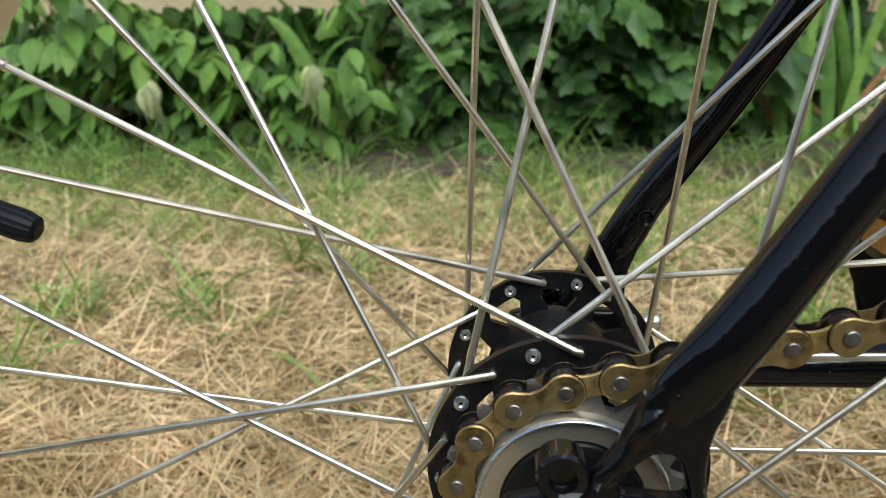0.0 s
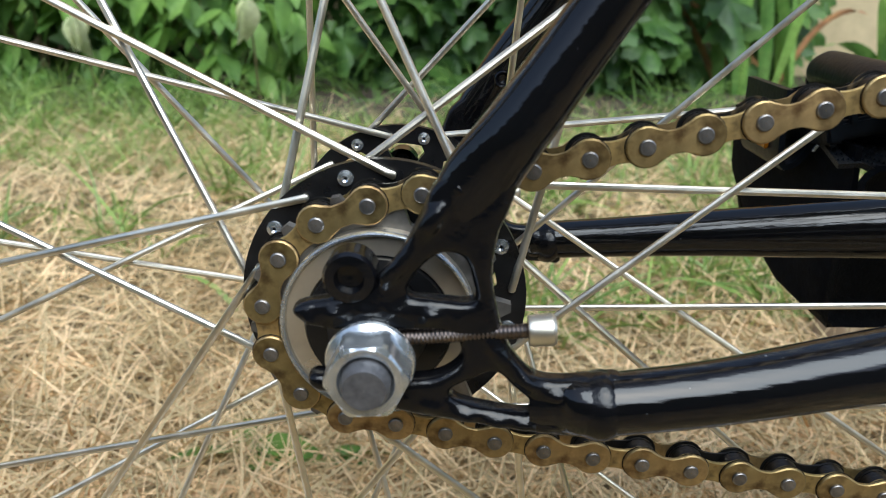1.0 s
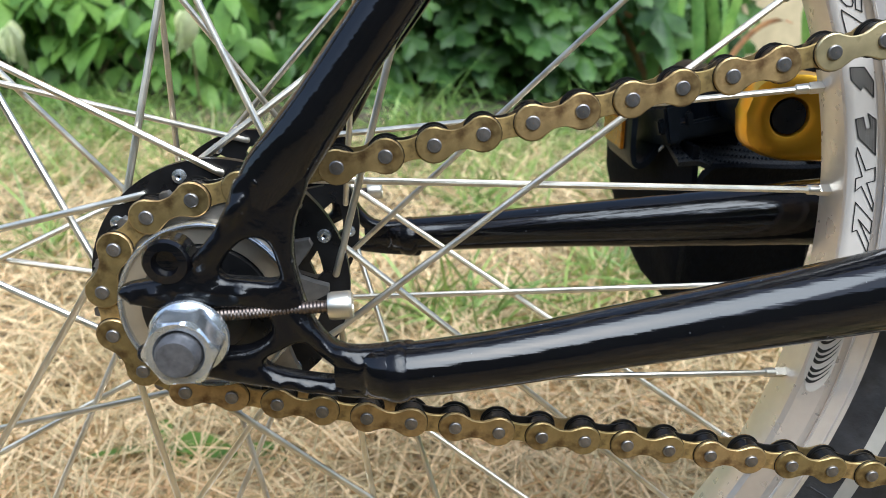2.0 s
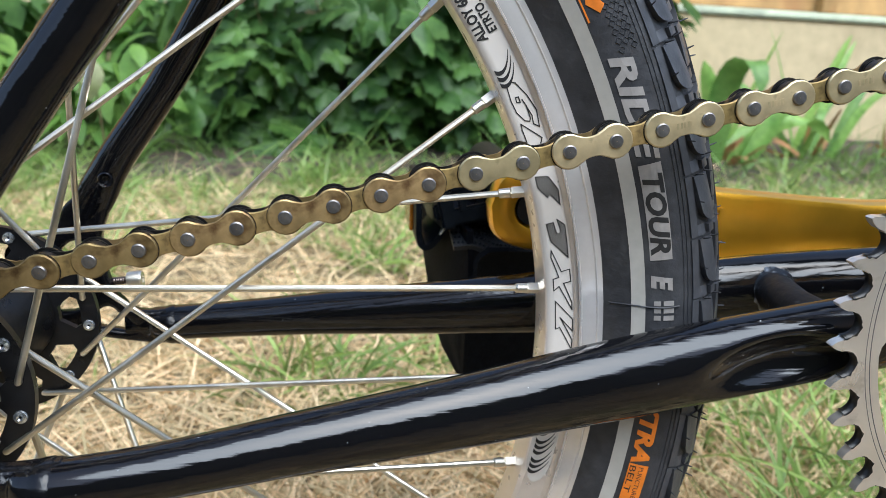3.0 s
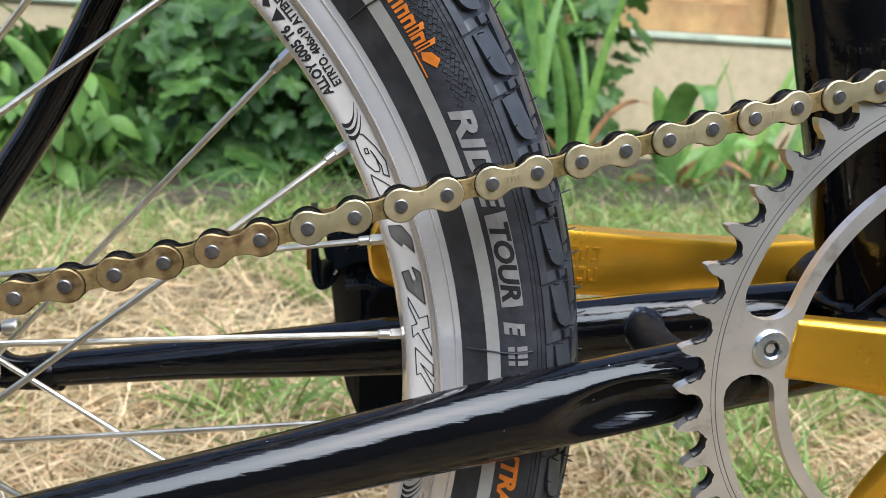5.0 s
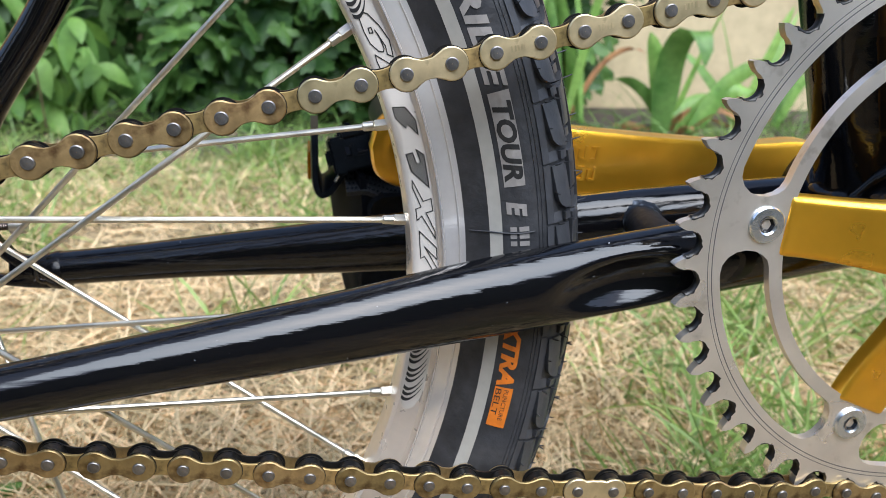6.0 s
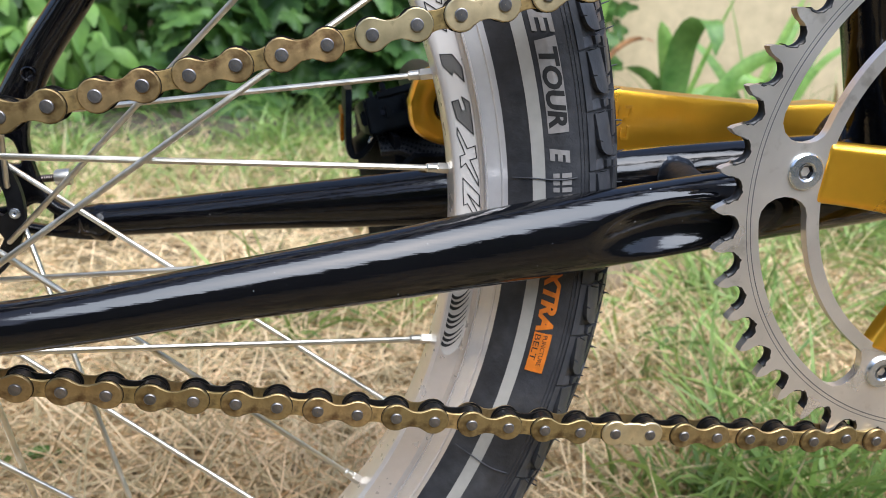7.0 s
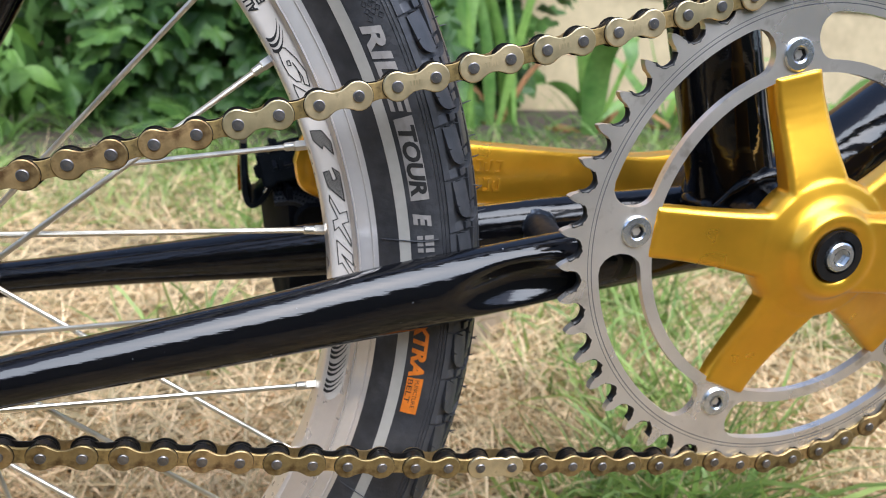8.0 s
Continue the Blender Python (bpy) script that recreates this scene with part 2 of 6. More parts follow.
def disc(bm, r, y0, y1, centre, n=24, bevel=0.0):
    """A short cylinder along y, with a bevelled front (y0) rim."""
    prof = [(0.0001, y1), (r, y1), (r, y0 + bevel), (max(r - bevel, 0.0001), y0), (0.0001, y0)]
    lathe(bm, prof, n, centre)
    bmesh.ops.remove_doubles(bm, verts=bm.verts, dist=0.00015)


def plate(bm, outline, y0, y1, holes=(), bevel=0.0):
    """A flat plate in the xz plane between y0 and y1, with holes."""
    edges = []
    for loop in (outline, *holes):
        vs = [bm.verts.new((x, y0, z)) for x, z in loop]
        edges += [bm.edges.new((vs[i], vs[(i + 1) % len(vs)])) for i in range(len(vs))]
    fill = bmesh.ops.triangle_fill(bm, use_beauty=True, use_dissolve=False, edges=edges)
    faces = [g for g in fill["geom"] if isinstance(g, bmesh.types.BMFace)]
    ext = bmesh.ops.extrude_face_region(bm, geom=faces, use_keep_orig=True)
    top = [g for g in ext["geom"] if isinstance(g, bmesh.types.BMVert)]
    bmesh.ops.translate(bm, verts=top, vec=(0, y1 - y0, 0))
    if bevel:
        bmesh.ops.recalc_face_normals(bm, faces=bm.faces)
        rim = [e for e in bm.edges if len(e.link_faces) == 2 and e.calc_face_angle(0) > radians(60)]
        bmesh.ops.bevel(bm, geom=rim, offset=bevel, segments=2, affect="EDGES", profile=0.5)


def fused(name, solids, mat, parent, label, voxel=0.0007):
    """Several closed solids as one casting with rounded inner corners and softened edges."""
    vs, fs = [], []
    for bm in solids:
        bm.verts.index_update()
        base = len(vs)
        vs += [v.co.copy() for v in bm.verts]
        fs += [tuple(base + v.index for v in f.verts) for f in bm.faces]
        bm.free()
    ob = link_mesh(name, vs, fs, mat)
    mod = ob.modifiers.new("cast", "REMESH")
    mod.mode, mod.voxel_size = "VOXEL", voxel
    bpy.context.view_layer.update()
    me = bpy.data.meshes.new_from_object(ob.evaluated_get(bpy.context.evaluated_depsgraph_get()))
    bpy.data.objects.remove(ob)
    bm = bmesh.new()
    bm.from_mesh(me)
    bpy.data.meshes.remove(me)
    for _ in range(5):
        bmesh.ops.smooth_vert(bm, verts=bm.verts, factor=0.5, use_axis_x=True, use_axis_y=True, use_axis_z=True)
    return part(name, bm, mat, parent, label, sharp=80)


def rounded(loop, steps=4):
    """A closed outline smoothed through its corners."""
    p = [np.array(q, float) for q in loop]
    n = len(p)
    out = []
    for i in range(n):
        for s in range(steps):
            t = s / steps
            a, b, c, d = p[i - 1], p[i], p[(i + 1) % n], p[(i + 2) % n]
            out.append(tuple(0.5 * (2 * b + (c - a) * t + (2 * a - 5 * b + 4 * c - d) * t * t + (3 * b - a - 3 * c + d) * t ** 3)))
    return out


def thing(name, at, label, category, group="", kind=""):
    ob = new(name)
    ob.location = at
    ob.empty_display_size = 0.05
    return tagged(ob, label, category, group, kind)


# ---- the setting ----
def build_ground():
    """Lawn and bed as one sheet to the horizon, a little uneven near the bicycle."""
    xs = np.concatenate([[-60, -25, -10, -5], np.arange(-3, 4.01, 0.08), [5, 10, 25, 60]])
    ys = np.concatenate([[-60, -25, -10, -4, -2], np.arange(-1, 1.61, 0.08), [2.0, 2.5, 5, 15, 60]])
    verts, faces = [], []
    for y in ys:
        for x in xs:
            near = abs(x) < 4 and -1.2 < y < 1.7
            verts.append((x, y, 0.012 * noise.noise((x * 3, y * 3, 0)) - 0.006 if near else -0.006))
    w = len(xs)
    for j in range(len(ys) - 1):
        for i in range(w - 1):
            faces.append((j * w + i, j * w + i + 1, (j + 1) * w + i + 1, (j + 1) * w + i))
    return tagged(link_mesh("ground", verts, faces, M["soil"]), "dry summer lawn of straw and patchy green", "ground", kind="structure")


def build_bed():
    verts, faces = [], []
    n = 90
    for i in range(n + 1):
        x = -3 + 7 * i / n
        wob = 0.05 * noise.noise((x * 4, 7, 0))
        for y, z in ((1.48 + wob, -0.02), (1.54 + wob, 0.02), (1.9, 0.035 + wob * 0.3), (2.36, 0.03)):
            verts.append((x, y, z))
    for i in range(n):
        for j in range(3):
            a = i * 4 + j
            faces.append((a, a + 1, a + 5, a + 4))
    return tagged(link_mesh("ground_bed", verts, faces, M["bed"]), "dark soil of a planted border by the wall", "flower bed", kind="structure")


def box(bm, x0, x1, y0, y1, z0, z1, bevel=0.0):
    r = bmesh.ops.create_cube(bm, size=1)
    for v in r["verts"]:
        v.co = ((x0 + x1) / 2 + v.co.x * (x1 - x0), (y0 + y1) / 2 + v.co.y * (y1 - y0), (z0 + z1) / 2 + v.co.z * (z1 - z0))
    if bevel:
        es = list({e for v in r["verts"] for e in v.link_edges})
        bmesh.ops.bevel(bm, geom=es, offset=bevel, segments=2, affect="EDGES")


FALL = 0.0165


def sloped(bm):
    """The wall's top falls gently towards +x."""
    for v in bm.verts:
        if v.co.z > 0.2:
            v.co.z -= FALL * (v.co.x - 1.4)


def build_wall():
    bm = bmesh.new()
    box(bm, -6, 6, 2.36, 2.52, -0.05, 0.435, 0.01)
    sloped(bm)
    wall = part("wall_garden", bm, M["plaster"])
    tagged(wall, "low garden wall of smooth beige render", "wall", kind="structure")
    bm = bmesh.new()
    box(bm, -6, 6, 2.348, 2.54, 0.437, 0.460, 0.006)
    sloped(bm)
    part("coping", bm, M["cope"], wall, "pale weathered coping")
    return wall


def build_fence():
    fence = thing("fence", (0, 2.43, 0.464), "brown timber lap fence standing on the garden wall", "fence")
    fence["kind"] = "structure"
    fence.location.z += FALL * 1.4
    fence.rotation_euler = (0, FALL, 0)
    bm = bmesh.new()
    box(bm, -0.935, 0.935, -0.006, 0.006, 0, 0.105, 0.003)
    first = None
    for row in range(14):
        for k in range(6):
            x = -5.2 + 1.83 * k + (0.12 if row % 2 else 0)
            m = Matrix.Translation((x, 0.012 * (row % 2), 0.002 + row * 0.098)) @ Matrix.Rotation(radians(-4 + random.uniform(-0.8, 0.8)), 4, "X") @ Matrix.Rotation(radians(random.uniform(-0.25, 0.25)), 4, "Y")
            if first is None:
                first = part("board", bm, M["wood"], fence)
                first.matrix_basis = m
            else:
                again(first, m)
    bm = bmesh.new()
    box(bm, -0.028, 0.028, -0.05, -0.012, 0, 1.4, 0.004)
    post = part("post", bm, M["wood"], fence)
    post.matrix_basis = Matrix.Translation((1.745, 0, 0))
    for x in (-5.5, -3.68, -1.9, -0.08, 3.6, 5.4):
        again(post, Matrix.Translation((x, 0, 0)))
    return fence


def build_enclosure():
    """Plain dark green walls closing the garden behind and beside the camera, unseen, added to darken reflections."""
    for name, x0, x1, y0, y1 in (("wall_south", -6, 6, -1.4, -1.2), ("wall_west", -6.2, -6.0, -1.4, 2.6), ("wall_east", 6.0, 6.2, -1.4, 2.6)):
        bm = bmesh.new()
        box(bm, x0, x1, y0, y1, -0.05, 0.95, 0.02)
        tagged(part(name, bm, M["unseen_screen"]), "plain dark wall out of view, added to darken reflections", "wall", kind="structure")


build_ground()
build_enclosure()
build_bed()
build_wall()
build_fence()


# ---- the bicycle ----
AXLE = Vector((-0.001, 0.0, 0.248))
CRANK = Vector((0.3681, 0.0, 0.2724))
CHAIN_Y = -0.0405
PITCH = 0.0127
bike = thing("bicycle", (0, 0, 0), "gloss black bicycle with gold cranks and bronze chain on dry lawn", "bicycle")


def on_wheel(r, a, y):
    return Vector((AXLE.x + r * math.cos(a), y, AXLE.z + r * math.sin(a)))


def text_faces(words, size, outline=0.0, bold=0.0, lean=0.0):
    """Vertices and faces of flat writing, centred on its height, starting at x = 0."""
    cu = bpy.data.curves.new("writing", "FONT")
    cu.body, cu.size, cu.resolution_u, cu.offset, cu.shear = words, size, 3, bold, lean
    if outline:
        cu.fill_mode = "NONE"
        cu.bevel_depth = outline
        cu.bevel_resolution = 0
    ob = new("writing", cu)
    bpy.context.view_layer.update()
    me = bpy.data.meshes.new_from_object(ob.evaluated_get(bpy.context.evaluated_depsgraph_get()))
    vs = [v.co.copy() for v in me.vertices]
    fs = [tuple(p.vertices) for p in me.polygons]
    bpy.data.objects.remove(ob)
    bpy.data.meshes.remove(me)
    bpy.data.curves.remove(cu)
    return vs, fs


def shapes_faces(polys):
    """Flat polygons as vertices and faces."""
    vs, fs = [], []
    for p in polys:
        fs.append(tuple(range(len(vs), len(vs) + len(p))))
        vs += [Vector((x, y, 0)) for x, y in p]
    return vs, fs


def finer(vs, fs, longest=0.0016):
    """Cut flat faces small enough to lie on a curved wall."""
    bm = bmesh.new()
    made = [bm.verts.new(v) for v in vs]
    for f in fs:
        if len(set(f)) == len(f) and not bm.faces.get([made[i] for i in f]):
            bm.faces.new([made[i] for i in f])
    bmesh.ops.triangulate(bm, faces=bm.faces[:])
    for _ in range(4):
        long = [e for e in bm.edges if e.calc_length() > longest]
        if not long:
            break
        bmesh.ops.subdivide_edges(bm, edges=long, cuts=1)
        bmesh.ops.triangulate(bm, faces=bm.faces[:])
    bm.verts.index_update()
    out = [v.co.copy() for v in bm.verts], [tuple(v.index for v in f.verts) for f in bm.faces]
    bm.free()
    return out


def print_on(name, flat, mat, parent, a0, r0, surface, inward=False, lift=0.0004, length=None, label=""):
    """Lay flat writing round the wheel, starting at the angle a0 (degrees) and radius r0. inward: letter tops towards the hub, read upwards."""
    vs, fs = finer(*flat)
    x0, x1 = min(v.x for v in vs), max(v.x for v in vs)
    k = length / (x1 - x0) if length else 1.0
    out = []
    for v in vs:
        u = (v.x - x0) * k
        if inward:
            a, r = radians(a0) + u / r0, r0 - v.y
        else:
            a, r = radians(a0) - u / r0, r0 + v.y
        out.append(on_wheel(r, a, surface(r) - lift - abs(v.z)))
    return link_mesh(name, out, fs, mat, parent, label, smooth=False)


# -- tyre --
TYRE = [(0.2055, 0.0105), (0.2078, 0.0122), (0.2105, 0.0150), (0.2145, 0.0184), (0.2190, 0.0211), (0.2240, 0.0227), (0.2285, 0.0231), (0.2330, 0.0227), (0.2367, 0.0212), (0.2403, 0.0185), (0.2438, 0.0145), (0.2464, 0.0095), (0.2479, 0.0045), (0.2484, 0.0)]


def tyre_y(r):
    """The near side wall's y at a radius."""
    for (r0, y0), (r1, y1) in zip(TYRE, TYRE[1:]):
        if r <= r1:
            return -(y0 + (y1 - y0) * max(0.0, (r - r0) / (r1 - r0)))
    return 0.0


def build_tyre():
    bm = bmesh.new()
    fine = [tuple(p) for p in spline(TYRE, 3)]
    lathe(bm, [(r, -y) for r, y in fine] + [(r, y) for r, y in fine[-2::-1]], 180, AXLE)
    tyre = part("tyre", bm, M["rubber"], bike, "black rubber tyre with a grey reflective band and orange print")
    # raised tread: shoulder blocks with curved flanks, a middle row, fine sipes
    vs, fs = [], []
    n = 74

    def block(upper, lower, prof, rise, fade=1.0):
        """A raised block between two edges, each an angle as a function of the way from shoulder to crown."""
        base = len(vs)
        m, q = len(prof), 6
        for top_side in (0, 1):
            for j in range(q):
                s = j / (q - 1)
                for i, (r, y) in enumerate(prof):
                    f = i / (m - 1)
                    d = Vector((r - 0.2285, y)).normalized()
                    edge = 0.96 if i in (0, m - 1) or j in (0, q - 1) else 1.0
                    h = rise * edge * (1 + (fade - 1) * s) if top_side else -0.0006
                    vs.append(on_wheel(r + d.x * h, upper(f) + (lower(f) - upper(f)) * s, y + d.y * h))
        top = base + m * q
        for j in range(q - 1):
            for i in range(m - 1):
                a = top + j * m + i
                fs.append((a, a + 1, a + m + 1, a + m))
        rim = [i for i in range(m)] + [j * m + m - 1 for j in range(1, q)] + [(q - 1) * m + i for i in range(m - 2, -1, -1)] + [j * m for j in range(q - 2, 0, -1)]
        for i in range(len(rim)):
            a, b = rim[i], rim[(i + 1) % len(rim)]
            fs.append((base + a, base + b, top + b, top + a))

    def prof_of(t0, t1, side, k=6):
        """Carcass points between two depths into the tread (0 shoulder, 1 crown)."""
        out = []
        for i in range(k):
            t = t0 + (t1 - t0) * i / (k - 1)
            f = 7.0 + t * 6.0
            j = min(int(f), len(TYRE) - 2)
            w = f - j
            out.append((TYRE[j][0] * (1 - w) + TYRE[j + 1][0] * w, side * (TYRE[j][1] * (1 - w) + TYRE[j + 1][1] * w)))
        return out

    step = 2 * math.pi / n
    turn = radians(1.28)
    for k in range(n):
        for side in (-1, 1):
            a = turn + k * step + (0.5 * step if side > 0 else 0)
            top_edge = lambda f, a=a: a - 0.03 * step
            hook = lambda f, a=a: a - step * (0.42 + 0.34 * math.sqrt(max(0.0, 1 - (1 - f) ** 2.4)))
            end = lambda f, a=a: a - 0.96 * step
            # long shoulder block rising to its hooked lower end, a low lip behind the hook, and a sloping foot
            block(top_edge, hook, prof_of(0.15, 0.41, side, 9), 0.0008, 2.9)
            block(lambda f, a=a: a - 0.83 * step, end, prof_of(0.31, 0.42, side, 5), 0.0015)
            block(lambda f, a=a: a - 0.80 * step, end, prof_of(0.12, 0.27, side, 5), 0.0001, 9.0)
            block(lambda f, a=a: a, end, prof_of(0.015, 0.12, side, 5), 0.0005, 1.6)
            # second row, half a step on, hooked the other way; then the crown ribs
            b = a + 0.32 * step
            block(lambda f, b=b: b - step * 0.20 * math.sqrt(max(0.0, 1 - f ** 2.0)), lambda f, b=b: b - 0.80 * step, prof_of(0.45, 0.63, side, 7), 0.0018, 0.75)
            block(lambda f, b=b: b - 0.86 * step, lambda f, b=b: b - 0.99 * step, prof_of(0.47, 0.60, side, 4), 0.0011)
            block(lambda f, a=a: a + 0.02 * step, lambda f, a=a: a - 0.88 * step, prof_of(0.67, 0.80, side, 4), 0.0017)
            block(lambda f, a=a: a - 0.3 * step, lambda f, a=a: a - 1.22 * step, prof_of(0.83, 0.94, side, 4), 0.0016)
        a = k * step
        block(lambda f, a=a: a, lambda f, a=a: a - 0.93 * step, [(0.2480, -0.0026), (0.2485, 0.0), (0.2480, 0.0026)], 0.0013)
    bm = bmesh.new()
    made = [bm.verts.new(v) for v in vs]
    for f in fs:
        bm.faces.new([made[i] for i in f])
    tagged(part("tread", bm, M["tread"], tyre, "grey-black tread blocks with scooped edges", sharp=38), kind="stuff")
    # moulding ribs on the shoulder and the diamond texture beside the print
    bm = bmesh.new()
    for r in (0.2306, 0.2319):
        y = tyre_y(r)
        lathe(bm, [(r - 0.0003, y + 0.0003), (r, y - 0.0004), (r + 0.0003, y + 0.0003)], 160, AXLE)
    part("moulding_rib", bm, M["tread"], tyre)
    vs, fs = [], []
    for k in range(24):
        a = radians(26.5 + 16.0 * k / 24)
        for j in range(3):
            r = 0.2250 + 0.0019 * j
            aa = a + (0.0087 if j % 2 else 0)
            base = len(vs)
            for q, h in ((1.0, 0.00005), (0.86, 0.00035), (0.72, 0.00005)):
                for dr, da in ((0, -0.0056), (0.0011, 0), (0, 0.0056), (-0.0011, 0)):
                    vs.append(on_wheel(r + dr * q, aa + da * q, tyre_y(r + dr * q) - h))
            fs.extend((base + 4 * w + i, base + 4 * w + (i + 1) % 4, base + 4 * w + 4 + (i + 1) % 4, base + 4 * w + 4 + i) for w in (0, 1) for i in range(4))
    tagged(link_mesh("diamond_texture", vs, fs, M["tread"], tyre, smooth=False), kind="stuff")
    # moulding hairs
    vs, fs = [], []
    rnd = random.Random(4)
    for k in range(n):
        for da, dep, tall in ((0.06, 12.7, 1.0), (0.50, 12.5, 0.9), (-0.01, 8.3, 0.55), (-0.01, 9.3, 0.55), (-0.44, 7.95, 0.6), (-0.76, 9.4, 0.55), (-0.30, 10.6, 0.5)):
            if rnd.random() < 0.08:
                continue
            a = turn + k * step + da * step + rnd.uniform(-0.004, 0.004)
            j = min(int(dep), len(TYRE) - 2)
            w = dep - j
            r, y = TYRE[j][0] * (1 - w) + TYRE[j + 1][0] * w, -(TYRE[j][1] * (1 - w) + TYRE[j + 1][1] * w)
            nv = Vector((r - 0.2285, y)).normalized()
            ht = 0.0020 + (0.0031 + rnd.uniform(-0.0006, 0.0008)) * tall
            lean = rnd.uniform(-0.002, 0.008) * tall
            t = Vector((-math.sin(a), 0, math.cos(a)))
            base = len(vs)
            for s, wd in ((0.0, 0.0005), (0.35, 0.00034), (0.8, 0.00029), (1.0, 0.00016)):
                h = 0.0004 + (ht - 0.0004) * s
                p = on_wheel(r + nv.x * h, a + lean * s * s, y + nv.y * h)
                vs += [p + t * wd, p - t * wd * 0.5 + Vector((0, wd * 0.87, 0)), p - t * wd * 0.5 - Vector((0, wd * 0.87, 0))]
            for q in range(3):
                b = base + 3 * q
                fs += [(b + i, b + (i + 1) % 3, b + 3 + (i + 1) % 3, b + 3 + i) for i in range(3)]
            fs.append((base + 9, base + 10, base + 11))
    # two long hairs lying over the side wall
    for a in (radians(5.9), radians(35.9), radians(-22.8)):
        rs = np.linspace(0.2092, 0.2290, 14)
        base = len(vs)
        for i, r in enumerate(rs):
            aa = a + 0.0012 * math.sin(i * 0.5)
            vs += [on_wheel(r, aa + 0.0012, tyre_y(r) - 0.0003), on_wheel(r, aa - 0.0012, tyre_y(r) - 0.0003), on_wheel(r, aa, tyre_y(r) - 0.0009)]
        for i in range(len(rs) - 1):
            b = base + 3 * i
            fs += [(b, b + 2, b + 5, b + 3), (b + 2, b + 1, b + 4, b + 5)]
    tagged(link_mesh("moulding_hair", vs, fs, M["rubber"], tyre), kind="stuff")
    # reflective band
    bm = bmesh.new()
    lathe(bm, [(r, tyre_y(r) - 0.0003) for r in np.linspace(0.2150, 0.2188, 6)], 160, AXLE)
    part("reflective_band", bm, M["band"], tyre, "matt grey reflective band")
    # print
    print_on("print_ride", text_faces("RIDE", 0.0088, bold=0.00035, lean=0.2), M["grey_print"], tyre, 26.3, 0.2208, tyre_y, length=0.0322)
    panel = shapes_faces([[(0, -0.0006), (0.0302, -0.0006), (0.0302, 0.0060), (0, 0.0060)]])
    print_on("print_plate", panel, M["grey_print"], tyre, 17.7, 0.2210, tyre_y)
    print_on("print_tour", text_faces("TOUR", 0.0078, bold=0.00030, lean=0.2), M["ink"], tyre, 16.9, 0.2211, tyre_y, lift=0.0005, length=0.0255)
    print_on("print_e", text_faces("E", 0.0082, bold=0.00040, lean=0.2), M["grey_print"], tyre, 8.6, 0.2208, tyre_y, length=0.0052)
    bars = [[(x, 0.0002), (x + 0.0016, 0.0002), (x + 0.0016, 0.0022), (x, 0.0022)] for x in (0, 0.0024, 0.0048)]
    print_on("print_code", shapes_faces(bars + [[(x, 0.003), (x + 0.0016, 0.003), (x + 0.0016, 0.0062), (x, 0.0062)] for x in (0, 0.0024, 0.0048)]), M["grey_print"], tyre, 6.4, 0.2210, tyre_y)
    print_on("print_extra", text_faces("EXTRA", 0.0074, bold=0.00035, lean=0.2), M["orange"], tyre, -0.9, 0.2208, tyre_y, length=0.0285)
    print_on("print_box", shapes_faces([[(0, -0.0010), (0.0150, -0.0010), (0.0150, 0.0052), (0, 0.0052)]]), M["orange"], tyre, -8.4, 0.2214, tyre_y)
    print_on("print_puncture", text_faces("PUNCTURE", 0.0022), M["ink"], tyre, -8.6, 0.2236, tyre_y, lift=0.0005, length=0.0118)
    print_on("print_belt", text_faces("BELT", 0.0028), M["ink"], tyre, -8.6, 0.2208, tyre_y, lift=0.0005, length=0.0100)
    # maker's mark as plain orange shapes: a ring and a row of upright bars
    polys = []
    for i in range(20):
        a, b = 2 * math.pi * i / 22 + 0.4, 2 * math.pi * (i + 1) / 22 + 0.4
        polys.append([(0.0042 + R * math.cos(q), 0.0022 + R * math.sin(q)) for R, q in ((0.0030, a), (0.0048, a), (0.0048, b), (0.0030, b))])
    x = 0.0078
    for w, h in ((0.0031, 0.0052), (0.0031, 0.0072), (0.0020, 0.0060), (0.0031, 0.0052), (0.0029, 0.0052), (0.0031, 0.0052), (0.0020, 0.0070), (0.0029, 0.0052), (0.0016, 0.0080)):
        polys.append([(x, 0), (x + w * 0.30, 0), (x + w * 0.30, h), (x, h)])
        polys.append([(x + w * 0.62, 0), (x + w * 0.92, 0), (x + w * 0.92, h * 0.92), (x + w * 0.62, h * 0.92)])
        polys.append([(x + w * 0.30, h * 0.70), (x + w * 0.62, h * 0.66), (x + w * 0.62, h * 0.92), (x + w * 0.30, h)])
        x += w * 1.08
    polys.append([(x, 0.001), (x + 0.0022, 0.0002), (x + 0.0060, 0.0036), (x + 0.0042, 0.0062), (x + 0.0014, 0.0044)])
    polys.append([(x - 0.001, -0.0014), (x + 0.0072, -0.0014), (x + 0.0072, -0.0008), (x - 0.001, -0.0008)])
    print_on("print_mark", shapes_faces([[(u, v * 0.76) for u, v in p] for p in polys]), M["orange"], tyre, 39.9, 0.2204, tyre_y, length=0.0410)
    return tyre


# -- rim --
RIM = [(0.1893, 0.0), (0.1894, 0.0040), (0.1900, 0.0072), (0.1912, 0.0088), (0.1988, 0.0100), (0.1996, 0.0108), (0.2004, 0.0112), (0.2008, 0.0120), (0.2084, 0.0122), (0.2092, 0.0116), (0.2092, 0.0100), (0.2000, 0.0090)]


def rim_y(r):
    for (r0, y0), (r1, y1) in zip(RIM, RIM[1:9]):
        if r <= r1:
            return -(y0 + (y1 - y0) * max(0.0, (r - r0) / (r1 - r0)))
    return -0.0122


